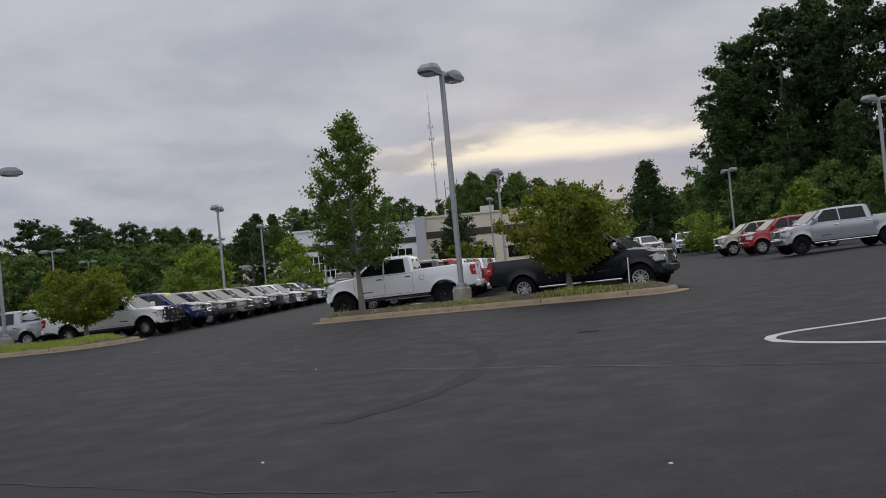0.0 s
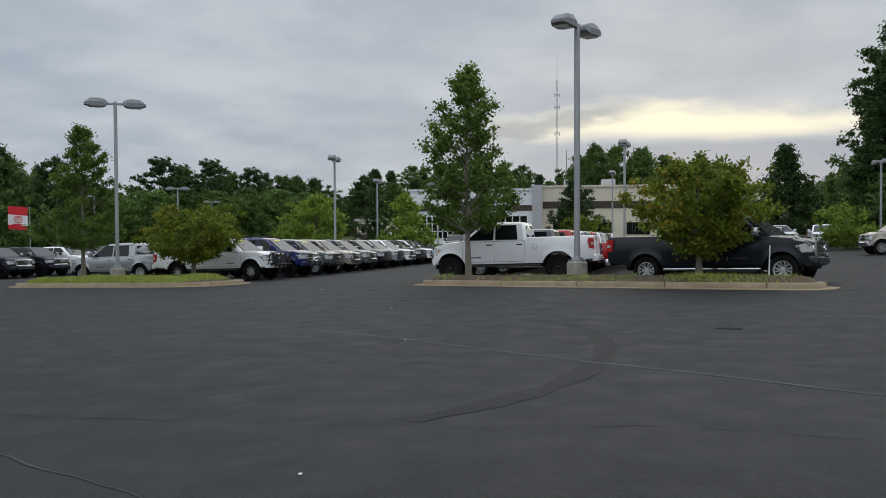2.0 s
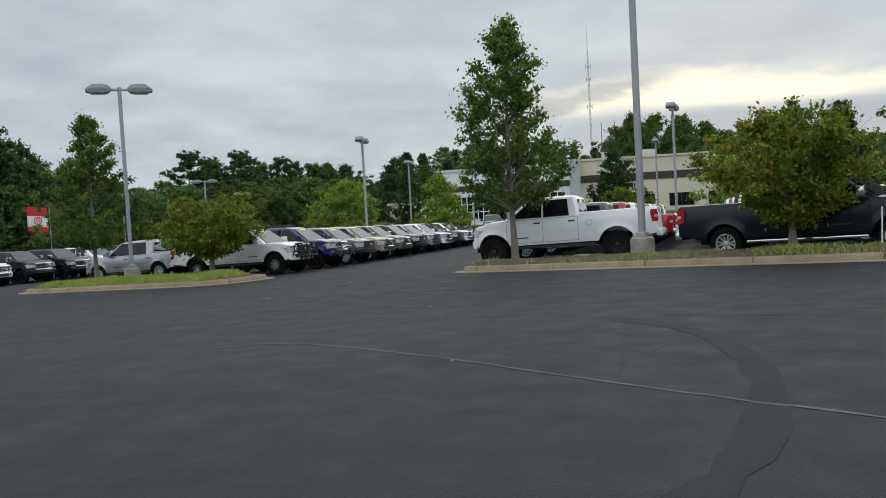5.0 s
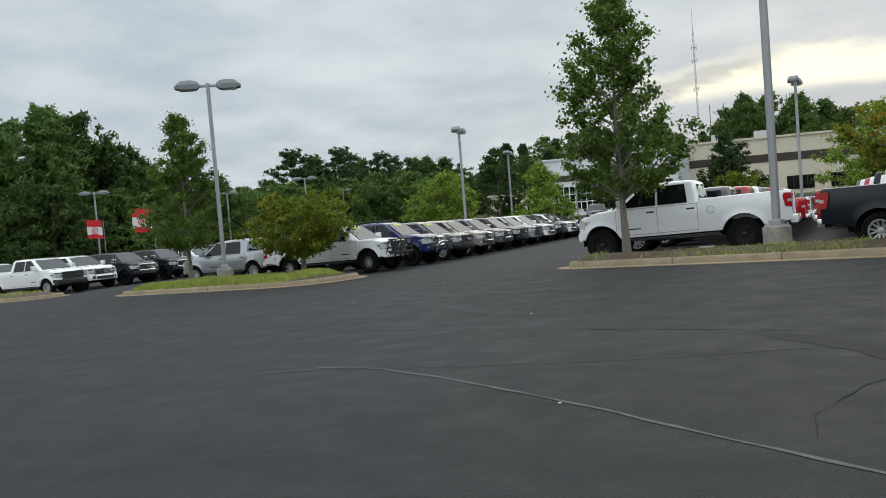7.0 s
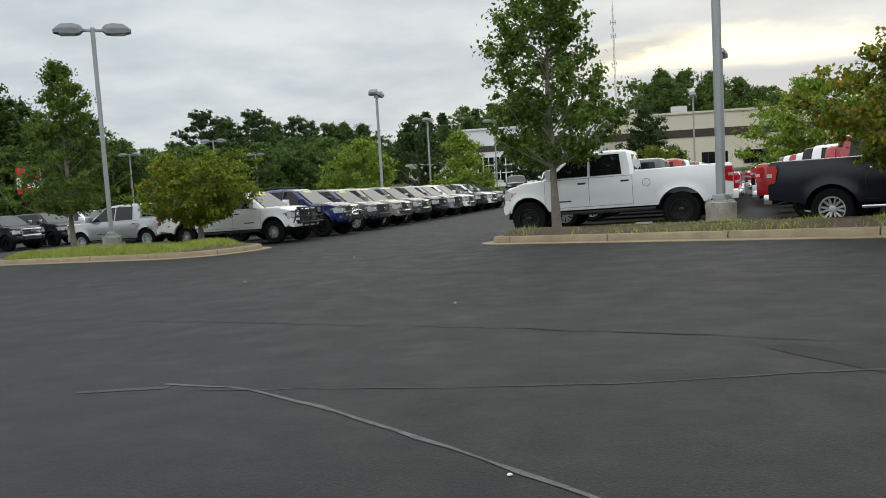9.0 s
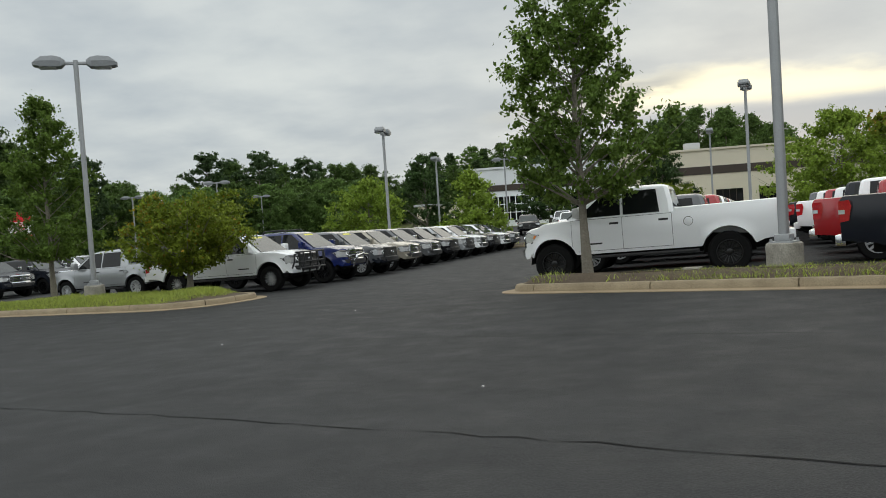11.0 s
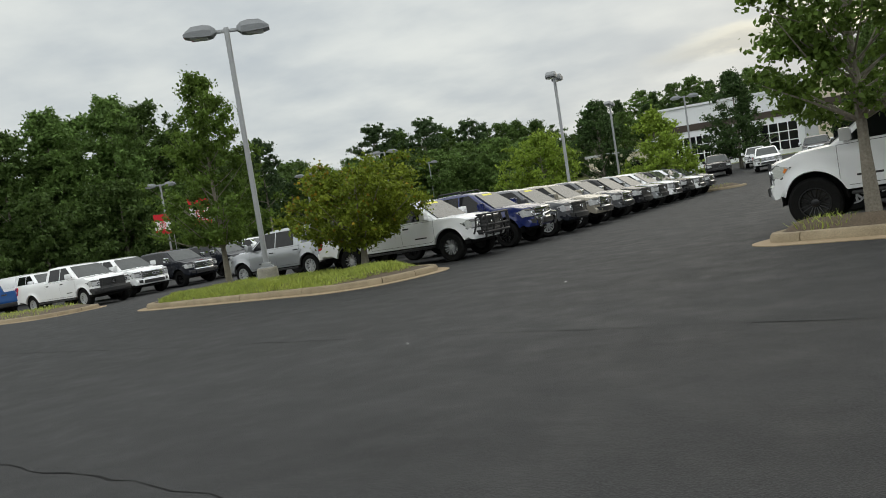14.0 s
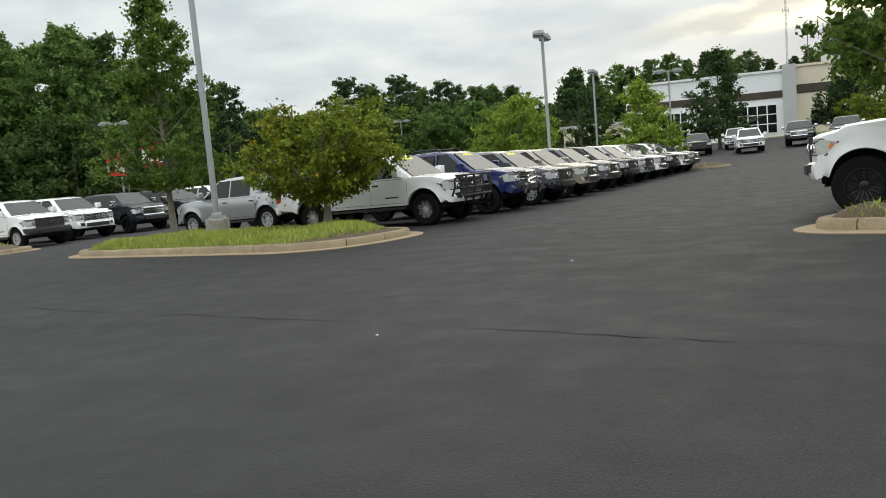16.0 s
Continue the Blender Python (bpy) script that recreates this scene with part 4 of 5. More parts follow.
# behind the white and the charcoal trucks
d2 = truck(lot(-3.2, 34.2, 173), MID, "grey", "grey pickup truck with chrome wheels in a row", TAILG, ALLOY, 6, True)
r2 = truck(lot(-2.6, 37.1, 173), MID, "red", "red pickup truck in a row", TAILG, ALLOY, 6, True)
for k, src in ((2, t8), (3, t5), (4, r2), (5, t8), (6, t7), (7, t6), (8, t8)):
    o = copy_thing(src, lot(-2.9 + 0.33 * k, 34.2 + 2.85 * k, 173))
    o["group"] = TAILG
rr = truck(lot(3.1, 31.2, -14), CREW, "red", "red full-size pickup truck backed up to the aisle", TAILG, ALLOY, 6, True)
for k, src in ((1, w2), (2, r2), (3, w2), (4, w3), (5, t8), (6, r2), (7, t8), (8, t5)):
    o = copy_thing(src, lot(3.5 + 0.22 * k, 31.2 + 2.9 * k, -12))
    o["group"] = TAILG
# the row across, on the other side of the open asphalt
truck(by_wheels((13.45, 37.0), (17.15, 36.9), CREW, 1), CREW, "silver", "silver crew-cab pickup truck with dark wheels and a chrome grille", RIGHTG, BLACKRIM, 6, True)
truck(by_wheels((14.7, 45.4), (18.4, 45.3), FULL, 1), FULL, "red", "bright red pickup truck with a body-coloured grille", RIGHTG, ALLOY, 5, False, grille=PAINTS["red"])
truck(by_wheels((14.75, 50.3), (18.43, 50.1), FULL, 1), FULL, "tan", "beige pickup truck with chrome bumper and alloy wheels", RIGHTG, ALLOY, 5, True, lower=CHROME)
# far end of the aisles
FAR = "trucks across the far aisle"
copy_thing(t6, lot(-14.0, 86.5, -80))["group"] = FAR
copy_thing(t8, lot(-9.9, 82.5, -84))["group"] = FAR
copy_thing(w3, lot(-6.4, 87.0, -92))["group"] = FAR
copy_thing(w3, lot(-3.2, 85.0, -98))["group"] = FAR
copy_thing(t8, lot(15.6, 78.0, -84))["group"] = FAR
copy_thing(t8, lot(18.4, 75.0, -100))["group"] = FAR
copy_thing(t7, lot(-19.0, 92.0, -80))["group"] = FAR
copy_thing(t8, lot(-11.5, 93.0, -85))["group"] = FAR


# ---- lamp posts ----
def lamp_post(x, y, top, turn, twin=True, pier=True, label="tall grey lamp post with two heads on a concrete pier"):
    root = thing("street_lamp", plumb(x, y, turn), label, "street lamp", "lamp posts of the car park")
    base = 0.68 if pier else 0.0
    if pier:
        bm = bmesh.new()
        loops = [[((0.30 + 0.012 * random.uniform(-1, 1)) * s * math.cos(a), (0.30 + 0.012 * random.uniform(-1, 1)) * s * math.sin(a), z) for a in (math.tau * k / 20 for k in range(20))] for z, s in ((-0.05, 1.04), (0.2, 1.02), (0.45, 1.0), (0.60, 1.0), (0.66, 0.97), (0.675, 0.9))]
        loft(bm, loops)
        part("pier", bm, PIER, root, "stained concrete pier")
        bm = bmesh.new()
        block(bm, -0.2, 0.2, -0.2, 0.2, 0.67, 0.70, 0.008)
        block(bm, -0.13, 0.13, -0.13, 0.13, 0.70, 0.82, 0.02)
        plate = part("base_plate", bm, POLE, root)
        for sx in (-1, 1):
            for sy in (-1, 1):
                bm = bmesh.new()
                bmesh.ops.create_cone(bm, cap_ends=True, segments=6, radius1=0.025, radius2=0.025, depth=0.05, matrix=Matrix.Translation((sx * 0.165, sy * 0.165, 0.72)))
                part("bolt", bm, POLE, plate)
    bm = bmesh.new()
    loft(bm, [[(a * s, b * s, z) for a, b in ((-0.055, -0.075), (0.055, -0.075), (0.075, -0.055), (0.075, 0.055), (0.055, 0.075), (-0.055, 0.075), (-0.075, 0.055), (-0.075, -0.055))] for z, s in ((base, 1.0), (top, 0.92))])
    part("pole", bm, POLE, root, sharp=50)
    for s in (1, -1) if twin else (1,):
        bm = bmesh.new()
        block(bm, min(s * 0.06, s * 0.34), max(s * 0.06, s * 0.34), -0.05, 0.05, top - 0.13, top - 0.04, 0.01)
        part("arm", bm, POLE, root)
        bm = bmesh.new()
        prof = [(0.30, -0.06, 0.06, 0.14), (0.42, -0.15, 0.14, 0.24), (0.62, -0.17, 0.18, 0.28), (0.95, -0.15, 0.16, 0.28), (1.12, -0.12, 0.05, 0.24), (1.20, -0.10, -0.02, 0.19)]
        loops = []
        for px, z0, z1, w in prof:
            loops.append([(s * px, -w, top - 0.06 + z0), (s * px, w, top - 0.06 + z0), (s * px, w, top - 0.06 + z0 * 0.2 + z1 * 0.3), (s * px, w * 0.72, top - 0.06 + z1), (s * px, -w * 0.72, top - 0.06 + z1), (s * px, -w, top - 0.06 + z0 * 0.2 + z1 * 0.3)])
        loft(bm, loops)
        hd = part("lamp_head", bm, HEAD, root, "grey box lamp head", sharp=25)
        bm = bmesh.new()
        block(bm, min(s * 0.55, s * 1.02), max(s * 0.55, s * 1.02), -0.2, 0.2, top - 0.245, top - 0.2, 0.02)
        part("lens", bm, LENS, hd)
    return root


random.seed(21)
lamp_post(-1.25, 27.2, 7.62, 63)
lamp_post(-20.26, 34.35, 7.6, 33)
lamp_post(-17.83, 57.19, 7.5, 96, pier=False, label="tall grey lamp post behind the truck row")
lamp_post(1.49, 55.7, 7.45, 80, pier=False, label="tall grey lamp post between truck rows")
lamp_post(22.4, 73.6, 7.0 - 0.26, 100, pier=False, label="tall grey lamp post on the shrub island")
for t_name, x, y, top, turn in FARLAMPS:
    lamp_post(x, y, top, turn, pier=False, label=t_name)


# ---- flags ----
def flag(x, y, z, turn, label):
    root = thing("banner_flag", plumb(x, y, turn), label, "flag", "red and white banners")
    verts = lambda z0, z1, t: [[(0.12 + 1.15 * k / 8, 0.05 * math.sin(k * 0.9) + t, zz + 0.10 * (k / 8)) for k in range(9)] for zz in (z0, z1)]
    for name, z0, z1, m_ in (("top_band", z + 0.95, z + 1.5, FLAGR), ("middle_band", z + 0.28, z + 0.95, FLAGW), ("bottom_band", z, z + 0.28, FLAGR)):
        bm = bmesh.new()
        a, b = verts(z0, z1, -0.006)
        c, d = verts(z0, z1, 0.006)
        loft(bm, [a, b, d, c, a], cap=False, close=False)
        part(name, bm, m_, root)
    for yy in (-0.012, 0.012):
        bm = bmesh.new()
        lathe(bm, [(-0.004, 0.24), (0.004, 0.24), (0.004, 0.19), (-0.004, 0.19)], 24, (0.68, yy * 4, z + 0.72), hollow=True)
        lathe(bm, [(-0.004, 0.11), (0.004, 0.11), (0.004, 0.07), (-0.004, 0.07)], 20, (0.68, yy * 4, z + 0.76), hollow=True)
        part("emblem", bm, FLAGR, root, "red ring emblem")
        bm = bmesh.new()
        block(bm, 0.36, 1.02, yy * 4 - 0.004, yy * 4 + 0.004, z + 0.34, z + 0.42)
        part("letter_bar", bm, FLAGR, root)
    bm = bmesh.new()
    tube(bm, [(0, 0, 0), (0, 0, z + 1.55)], [0.03, 0.025])
    part("staff", bm, POLE, root)


flag(-50.9, 63.0, 3.4, -140, "red and white banner with a ring emblem on a staff")
flag(-36.9, 51.6, 3.0, -140, "red and white banner with a ring emblem on a staff")


# ---- trees ----
def leaf_mat(name, c, tint, per=0.35, own=0.0):
    m = mat(name, c, 0.55, vary=0.3, scale=0.5, bump_scale=3, per=per, tint=tint, spec=0.15)
    nodes, links = m.node_tree.nodes, m.node_tree.links
    b, out = nodes["Principled BSDF"], nodes["Material Output"]
    # each tree a little lighter or darker than the next
    info, span, dye = nodes.new("ShaderNodeObjectInfo"), nodes.new("ShaderNodeMapRange"), nodes.new("ShaderNodeHueSaturation")
    links.new(info.outputs["Random"], span.inputs[0])
    span.inputs[3].default_value, span.inputs[4].default_value = 1 - own, 1 + own
    links.new(span.outputs[0], dye.inputs["Value"])
    links.new(b.inputs["Base Color"].links[0].from_socket, dye.inputs["Color"])
    links.new(dye.outputs[0], b.inputs["Base Color"])
    # light shines through the leaves
    tr, mx = nodes.new("ShaderNodeBsdfTranslucent"), nodes.new("ShaderNodeMixShader")
    links.new(b.inputs["Base Color"].links[0].from_socket, tr.inputs["Color"])
    mx.inputs[0].default_value = 0.38
    links.new(b.outputs[0], mx.inputs[1])
    links.new(tr.outputs[0], mx.inputs[2])
    links.new(mx.outputs[0], out.inputs["Surface"])
    return m


LEAF = {
    "maple": leaf_mat("maple_leaf", (0.085, 0.145, 0.028), (0.145, 0.22, 0.042)),
    "lime": leaf_mat("light_green_leaf", (0.16, 0.25, 0.035), (0.25, 0.34, 0.05)),
    "gold": leaf_mat("green_gold_leaf", (0.10, 0.165, 0.020), (0.22, 0.26, 0.030), 0.4),
    "dark": leaf_mat("dark_green_leaf", (0.034, 0.064, 0.023), (0.062, 0.105, 0.032), own=0.25),
    "wood": leaf_mat("woodland_leaf", (0.068, 0.128, 0.036), (0.13, 0.20, 0.052), own=0.35),
    "orange": leaf_mat("turning_leaf", (0.25, 0.17, 0.02), (0.33, 0.23, 0.028), 0.4),
    "pine": leaf_mat("pine_needles", (0.05, 0.088, 0.036), (0.075, 0.12, 0.046), own=0.2),
}


def crown_mesh(clumps, leaf, count, material, extra=None, extra_at=None, flat=0.5, folded=True):
    """Leaves strewn round the sprays (centre, radius): folded pairs of faces, or single blades far off."""
    cen = np.array([c for c, _ in clumps])
    rad = np.array([r for _, r in clumps])
    share = rad ** 2 / (rad ** 2).sum()
    pick = np.random.choice(len(clumps), size=count, p=share)
    k = count
    d = np.random.normal(size=(k, 3))
    d /= np.linalg.norm(d, axis=1)[:, None]
    dist = rad[pick] * np.minimum(np.abs(np.random.normal(0.5, 0.5, k)), 1.9)
    p = cen[pick] + d * dist[:, None] * np.array([1.05, 1.05, 0.72])
    a = np.random.normal(size=(k, 3))
    a[:, 2] -= 0.4
    a /= np.linalg.norm(a, axis=1)[:, None]
    nn = d * 0.5 + np.random.normal(size=(k, 3)) * 0.6 + np.array([0, 0, flat])
    b = np.cross(nn, a)
    b /= np.linalg.norm(b, axis=1)[:, None] + 1e-9
    up = np.cross(a, b)
    s = (leaf * np.random.uniform(0.55, 1.4, k))[:, None]
    if folded:
        V = np.stack([p - a * s * 0.5, p + b * s * 0.38 + up * s * 0.12, p + a * s * 0.6, p - b * s * 0.38 + up * s * 0.12], 1).reshape(-1, 3)
        i = 4 * np.arange(k)
        F = np.stack([np.stack([i, i + 1, i + 2], 1), np.stack([i, i + 2, i + 3], 1)], 1).reshape(-1, 3)
    else:
        V = np.stack([p - a * s * 0.5 - b * s * 0.3, p + b * s * 0.5, p + a * s * 0.6 - b * s * 0.1], 1).reshape(-1, 3)
        F = np.arange(3 * k).reshape(-1, 3)
    me = bpy.data.meshes.new("crown")
    me.vertices.add(len(V))
    me.vertices.foreach_set("co", V.ravel())
    me.loops.add(len(F) * 3)
    me.loops.foreach_set("vertex_index", F.ravel().astype(np.int32))
    me.polygons.add(len(F))
    me.polygons.foreach_set("loop_start", (3 * np.arange(len(F))).astype(np.int32))
    me.materials.append(material)
    if extra:
        me.materials.append(extra)
        turned = (np.random.uniform(size=k) < np.array([extra_at(*x) for x in p])).astype(np.int32)
        me.polygons.foreach_set("material_index", np.repeat(turned, 2 if folded else 1).astype(np.int32))
    me.update(calc_edges=True)
    me.validate()
    return me


def tree(m, height, width, trunk_h, shape, leaf, count, key, label, fine=True, name="tree", group="", seed=1, trunk_r=0.08, extra=None, extra_at=None, n_clumps=60, clump=0.13, rise=0.75, gaps=0.12):
    """A tree: tapered trunk, rising limbs, and sprays of leaves along each limb and its side twigs. shape(f) gives the crown's half width at a height f of 0 to 1."""
    random.seed(seed)
    np.random.seed(seed)
    root = thing(name, m, label, "tree" if name == "tree" else name, group)
    bm = bmesh.new()
    lean = [0.0, 0.0]
    pts, rad = [], []
    for k in range(7):
        f = k / 6
        pts.append((lean[0], lean[1], height * 0.95 * f - 0.08))
        rad.append(trunk_r * (1.35 if k == 0 else 1 - 0.88 * f))
        lean[0] += random.uniform(-0.02, 0.02) * height * 0.35
        lean[1] += random.uniform(-0.02, 0.02) * height * 0.35
    tube(bm, pts, rad, 9)

    def stem_at(z):
        f = max(0.0, min(5.999, (z + 0.08) / (height * 0.95) * 6))
        return Vector(pts[int(f)]).lerp(Vector(pts[int(f) + 1]), f - int(f))

    sprays = []
    for k in range(n_clumps):
        f = ((k + random.random()) / n_clumps) ** 0.9
        a = k * 2.39996 + random.uniform(-0.5, 0.5)
        reach = shape(f) * width / 2 * (1.0 + 0.55 * noise.noise((math.cos(a) * 1.2, math.sin(a) * 1.2, f * 3.0 + seed))) * random.uniform(0.72, 1.12)
        z = trunk_h + (height - trunk_h) * f + 0.03 * height * random.uniform(-1, 1)
        z = min(z, height)
        z0 = max(trunk_h * 0.8, min(z - reach * rise * random.uniform(0.7, 1.2), height * 0.9))
        p0 = stem_at(z0)
        tip = Vector((p0.x + math.cos(a) * reach, p0.y + math.sin(a) * reach, z))
        bow = Vector((0, 0, 0.10 * reach * random.uniform(-0.4, 1.0)))
        br = max(0.010, trunk_r * 0.34 * (1 - 0.8 * f))
        mid = p0.lerp(tip, 0.5) - bow
        if fine:
            tube(bm, [p0, mid, tip], [br, br * 0.6, br * 0.2], 5)
        elif k % 4 == 0:
            tube(bm, [p0, p0.lerp(mid, 0.6), mid.lerp(tip, 0.2)], [br, br * 0.7, br * 0.4], 4)
        n = 5 if reach > 0.25 * width else 3
        for j in range(n):
            t = 0.28 + 0.72 * (j + random.random() * 0.6) / n
            c = p0.lerp(mid, t * 2) if t < 0.5 else mid.lerp(tip, t * 2 - 1)
            swing = a + random.choice((-1, 1)) * random.uniform(0.5, 1.3)
            side = reach * random.uniform(0.05, 0.34) * (1.15 - 0.5 * t)
            c = c + Vector((math.cos(swing) * side, math.sin(swing) * side, random.uniform(-0.05, 0.16) * reach))
            if noise.noise((c.x * 3.2 / width, c.y * 3.2 / width, c.z * 3.2 / width + seed)) < -0.5 + gaps * 2:
                continue
            sprays.append((tuple(c), clump * width * random.uniform(0.42, 0.95)))
    part("trunk", bm, BARK, root)
    cr = new("crown", crown_mesh(sprays, leaf, count, LEAF[key], LEAF[extra] if extra else None, extra_at, folded=fine))
    cr.parent = root
    return root


def oval(f):
    return max(0.08, math.sin(math.pi * min(1, 0.12 + 0.86 * f)) ** 0.7)


def cone(f):
    return max(0.06, (1 - f) ** 0.8 * min(1, 0.45 + 3 * f))


def vase(f):
    return max(0.25, min(1, 0.35 + 1.3 * f) * math.sqrt(max(0.0, 1 - max(0, f - 0.45) ** 2 * 3.0)))


def egg(f):
    return max(0.1, (min(1, 0.62 + 2.2 * f)) * (1 - f) ** 0.55 if f > 0.18 else 0.62 + 2.0 * f)


IS = "trees on the kerbed islands"
tree(plumb(-4.72, 29.1, 0, 0.25), 6.75, 4.0, 1.75, egg, 0.088, 27000, "maple", "young maple tree with an upright oval crown on the mulched island", group=IS, seed=4, trunk_r=0.095, n_clumps=80, clump=0.08, rise=0.8, gaps=0.03)
tree(plumb(1.95, 25.25, 0, 0.25), 3.15, 3.5, 0.75, vase, 0.085, 30000, "gold", "small spreading tree with green leaves turning gold and orange", group=IS, seed=9, trunk_r=0.09, n_clumps=75, clump=0.085, rise=0.6, gaps=0.0, extra="orange", extra_at=lambda x, y, z: 0.24 if x < -0.5 and z > 1.3 else 0.04)
tree(plumb(-22.1, 34.8, 0, 0.28), 6.55, 3.9, 1.5, egg, 0.092, 30000, "maple", "slender young maple tree on the grass island", group=IS, seed=14, trunk_r=0.09, n_clumps=60, clump=0.085, rise=0.9, gaps=0.03)
tree(plumb(-16.55, 33.7, 0, 0.28), 2.85, 4.3, 0.75, vase, 0.085, 30000, "gold", "low spreading tree, green leaves tipped gold, on grass island", group=IS, seed=20, trunk_r=0.10, n_clumps=75, clump=0.07, rise=0.55, gaps=0.03, extra="orange", extra_at=lambda x, y, z: 0.18 if x < -0.3 and z > 1.7 else 0.02)
LOTT = "trees between the parking rows"
tree(plumb(-15.0, 66.5), 5.4, 6.2, 0.6, cone, 0.17, 15000, "lime", "light green layered tree at the end of a truck row", group=LOTT, seed=23, trunk_r=0.1, n_clumps=75, clump=0.075, rise=0.3)
tree(plumb(-24.8, 74), 5.8, 6.8, 0.8, oval, 0.18, 15000, "lime", "light green feathery tree between truck rows", group=LOTT, seed=27, trunk_r=0.1, n_clumps=75, clump=0.075, rise=0.5)
tree(plumb(-23.2, 86), 8.2, 6.6, 0.9, egg, 0.2, 17000, "dark", "dark green full-crowned tree at the lot's edge", group=LOTT, seed=31, trunk_r=0.16, n_clumps=80, clump=0.08)
tree(plumb(-13.2, 97), 9.0, 7.6, 1.2, egg, 0.2, 18000, "dark", "dark green tree standing before the pale building", group=LOTT, seed=35, trunk_r=0.16, n_clumps=80, clump=0.08)
tree(plumb(-1.9, 103), 8.0, 7.0, 1.4, egg, 0.22, 15000, "dark", "dark green rounded tree before the pale building", group=LOTT, seed=38, trunk_r=0.16, n_clumps=75, clump=0.08)
tree(plumb(-0.9, 99), 3.6, 5.2, 0.4, vase, 0.2, 7000, "gold", "low golden-green tree before the pale building", group=LOTT, seed=39, trunk_r=0.1, n_clumps=45, clump=0.1)
tree(plumb(7.0, 62), 6.2, 7.4, 0.6, oval, 0.16, 30000, "lime", "bright green broad tree between truck rows", group=LOTT, seed=42, trunk_r=0.12, n_clumps=95, clump=0.075, rise=0.6, gaps=0.04)
tree(plumb(18.6, 88), 9.4, 8.4, 1.0, cone, 0.22, 22000, "dark", "large dark green conical tree on a grass bank", group=LOTT, seed=47, trunk_r=0.2, n_clumps=110, clump=0.085, rise=0.4, gaps=0.03)
tree(plumb(18.3, 68.5), 3.3, 4.4, 0.3, vase, 0.15, 9000, "lime", "bright green bushy shrub on the kerbed island", group=LOTT, seed=49, trunk_r=0.07, n_clumps=50, clump=0.1)
tree(plumb(24.5, 64), 4.9, 4.8, 0.6, cone, 0.17, 15000, "lime", "light green layered tree behind parked trucks", group=LOTT, seed=52, trunk_r=0.12, n_clumps=75, clump=0.08, rise=0.25)

# woods: a few kinds, repeated with other turns and sizes
WOODS = "trees of the surrounding woods"
KINDS = dict(fine=False, group=WOODS)
A = tree(plumb(-96, 58), 15.5, 10.5, 2.0, egg, 0.28, 40000, "wood", "tall leafy woodland tree at the edge of the car park", seed=61, trunk_r=0.3, n_clumps=120, clump=0.075, gaps=0.06, **KINDS)
B = tree(plumb(-92, 72), 13.5, 10, 1.0, oval, 0.28, 40000, "wood", "broad leafy woodland tree at the edge of the car park", seed=67, trunk_r=0.3, n_clumps=120, clump=0.075, gaps=0.06, **KINDS)
C = tree(plumb(-100, 84), 17.0, 7.5, 7.0, oval, 0.34, 12000, "pine", "tall pine tree with a ragged crown and bare lower trunk", seed=71, trunk_r=0.25, n_clumps=46, clump=0.10, gaps=0.10, rise=0.3, **KINDS)
D = tree(plumb(70, 92), 23.0, 10.5, 2.5, oval, 0.32, 46000, "dark", "very tall dark broadleaf tree at the edge of the woods", seed=77, trunk_r=0.4, n_clumps=150, clump=0.08, gaps=0.07, rise=1.0, **KINDS)
D2 = tree(plumb(80, 84), 22.0, 9.5, 2.0, egg, 0.32, 44000, "dark", "very tall dark tree with a pointed crown among woods", seed=79, trunk_r=0.4, n_clumps=150, clump=0.08, gaps=0.07, rise=1.0, **KINDS)
E_ = tree(plumb(-84, 92), 8.0, 8.5, 0.3, oval, 0.27, 22000, "wood", "bushy green undergrowth tree at the woods' edge", seed=83, trunk_r=0.15, n_clumps=90, clump=0.085, gaps=0.05, **KINDS)
FA = tree(plumb(-120, 150), 14.5, 11, 1.0, oval, 0.48, 13000, "wood", "distant leafy tree on the wooded ridge", seed=91, trunk_r=0.3, n_clumps=90, clump=0.085, gaps=0.05, **KINDS)
FB = tree(plumb(-128, 140), 15.5, 10.5, 1.0, egg, 0.48, 13000, "dark", "distant dark leafy tree on the wooded ridge", seed=95, trunk_r=0.3, n_clumps=90, clump=0.085, gaps=0.05, **KINDS)
random.seed(99)
TALL = {A: 15.5, B: 13.5, C: 17.0, D: 23.0, D2: 22.0, E_: 8.0, FA: 14.5, FB: 15.5}
# where each tree stands, its kind and its height
EDGE_WOOD = [
    (-76, 16, A, 13.6), (-71, 24, B, 12.6), (-72, 33, A, 14.1), (-66, 37, B, 12.4), (-69, 45, A, 14.2), (-63, 48, B, 12.7),
    (-64, 54, A, 12.9), (-66, 61, B, 14.1), (-65, 65, A, 16.0), (-63, 70, A, 16.9), (-64, 75, B, 16.3), (-65, 79, B, 13.8),
    (-64, 82, B, 11.6), (-76, 60, A, 15.0), (-74, 76, B, 17.0), (-82, 51, B, 16.0), (-87, 39, A, 15.9), (-60, 59, E_, 8.1),
    (-59, 66, E_, 8.7), (-58, 49, E_, 7.4), (-59, 43, E_, 6.9), (-59, 74, E_, 8.3), (-61, 36, E_, 7.0), (-64, 85, B, 11.7),
    (-63, 89, A, 11.1), (-53, 78, C, 10.9), (-62, 94, E_, 9.4), (-64, 100, B, 9.7), (-66, 108, E_, 8.8), (-66, 115, B, 9.9),
]
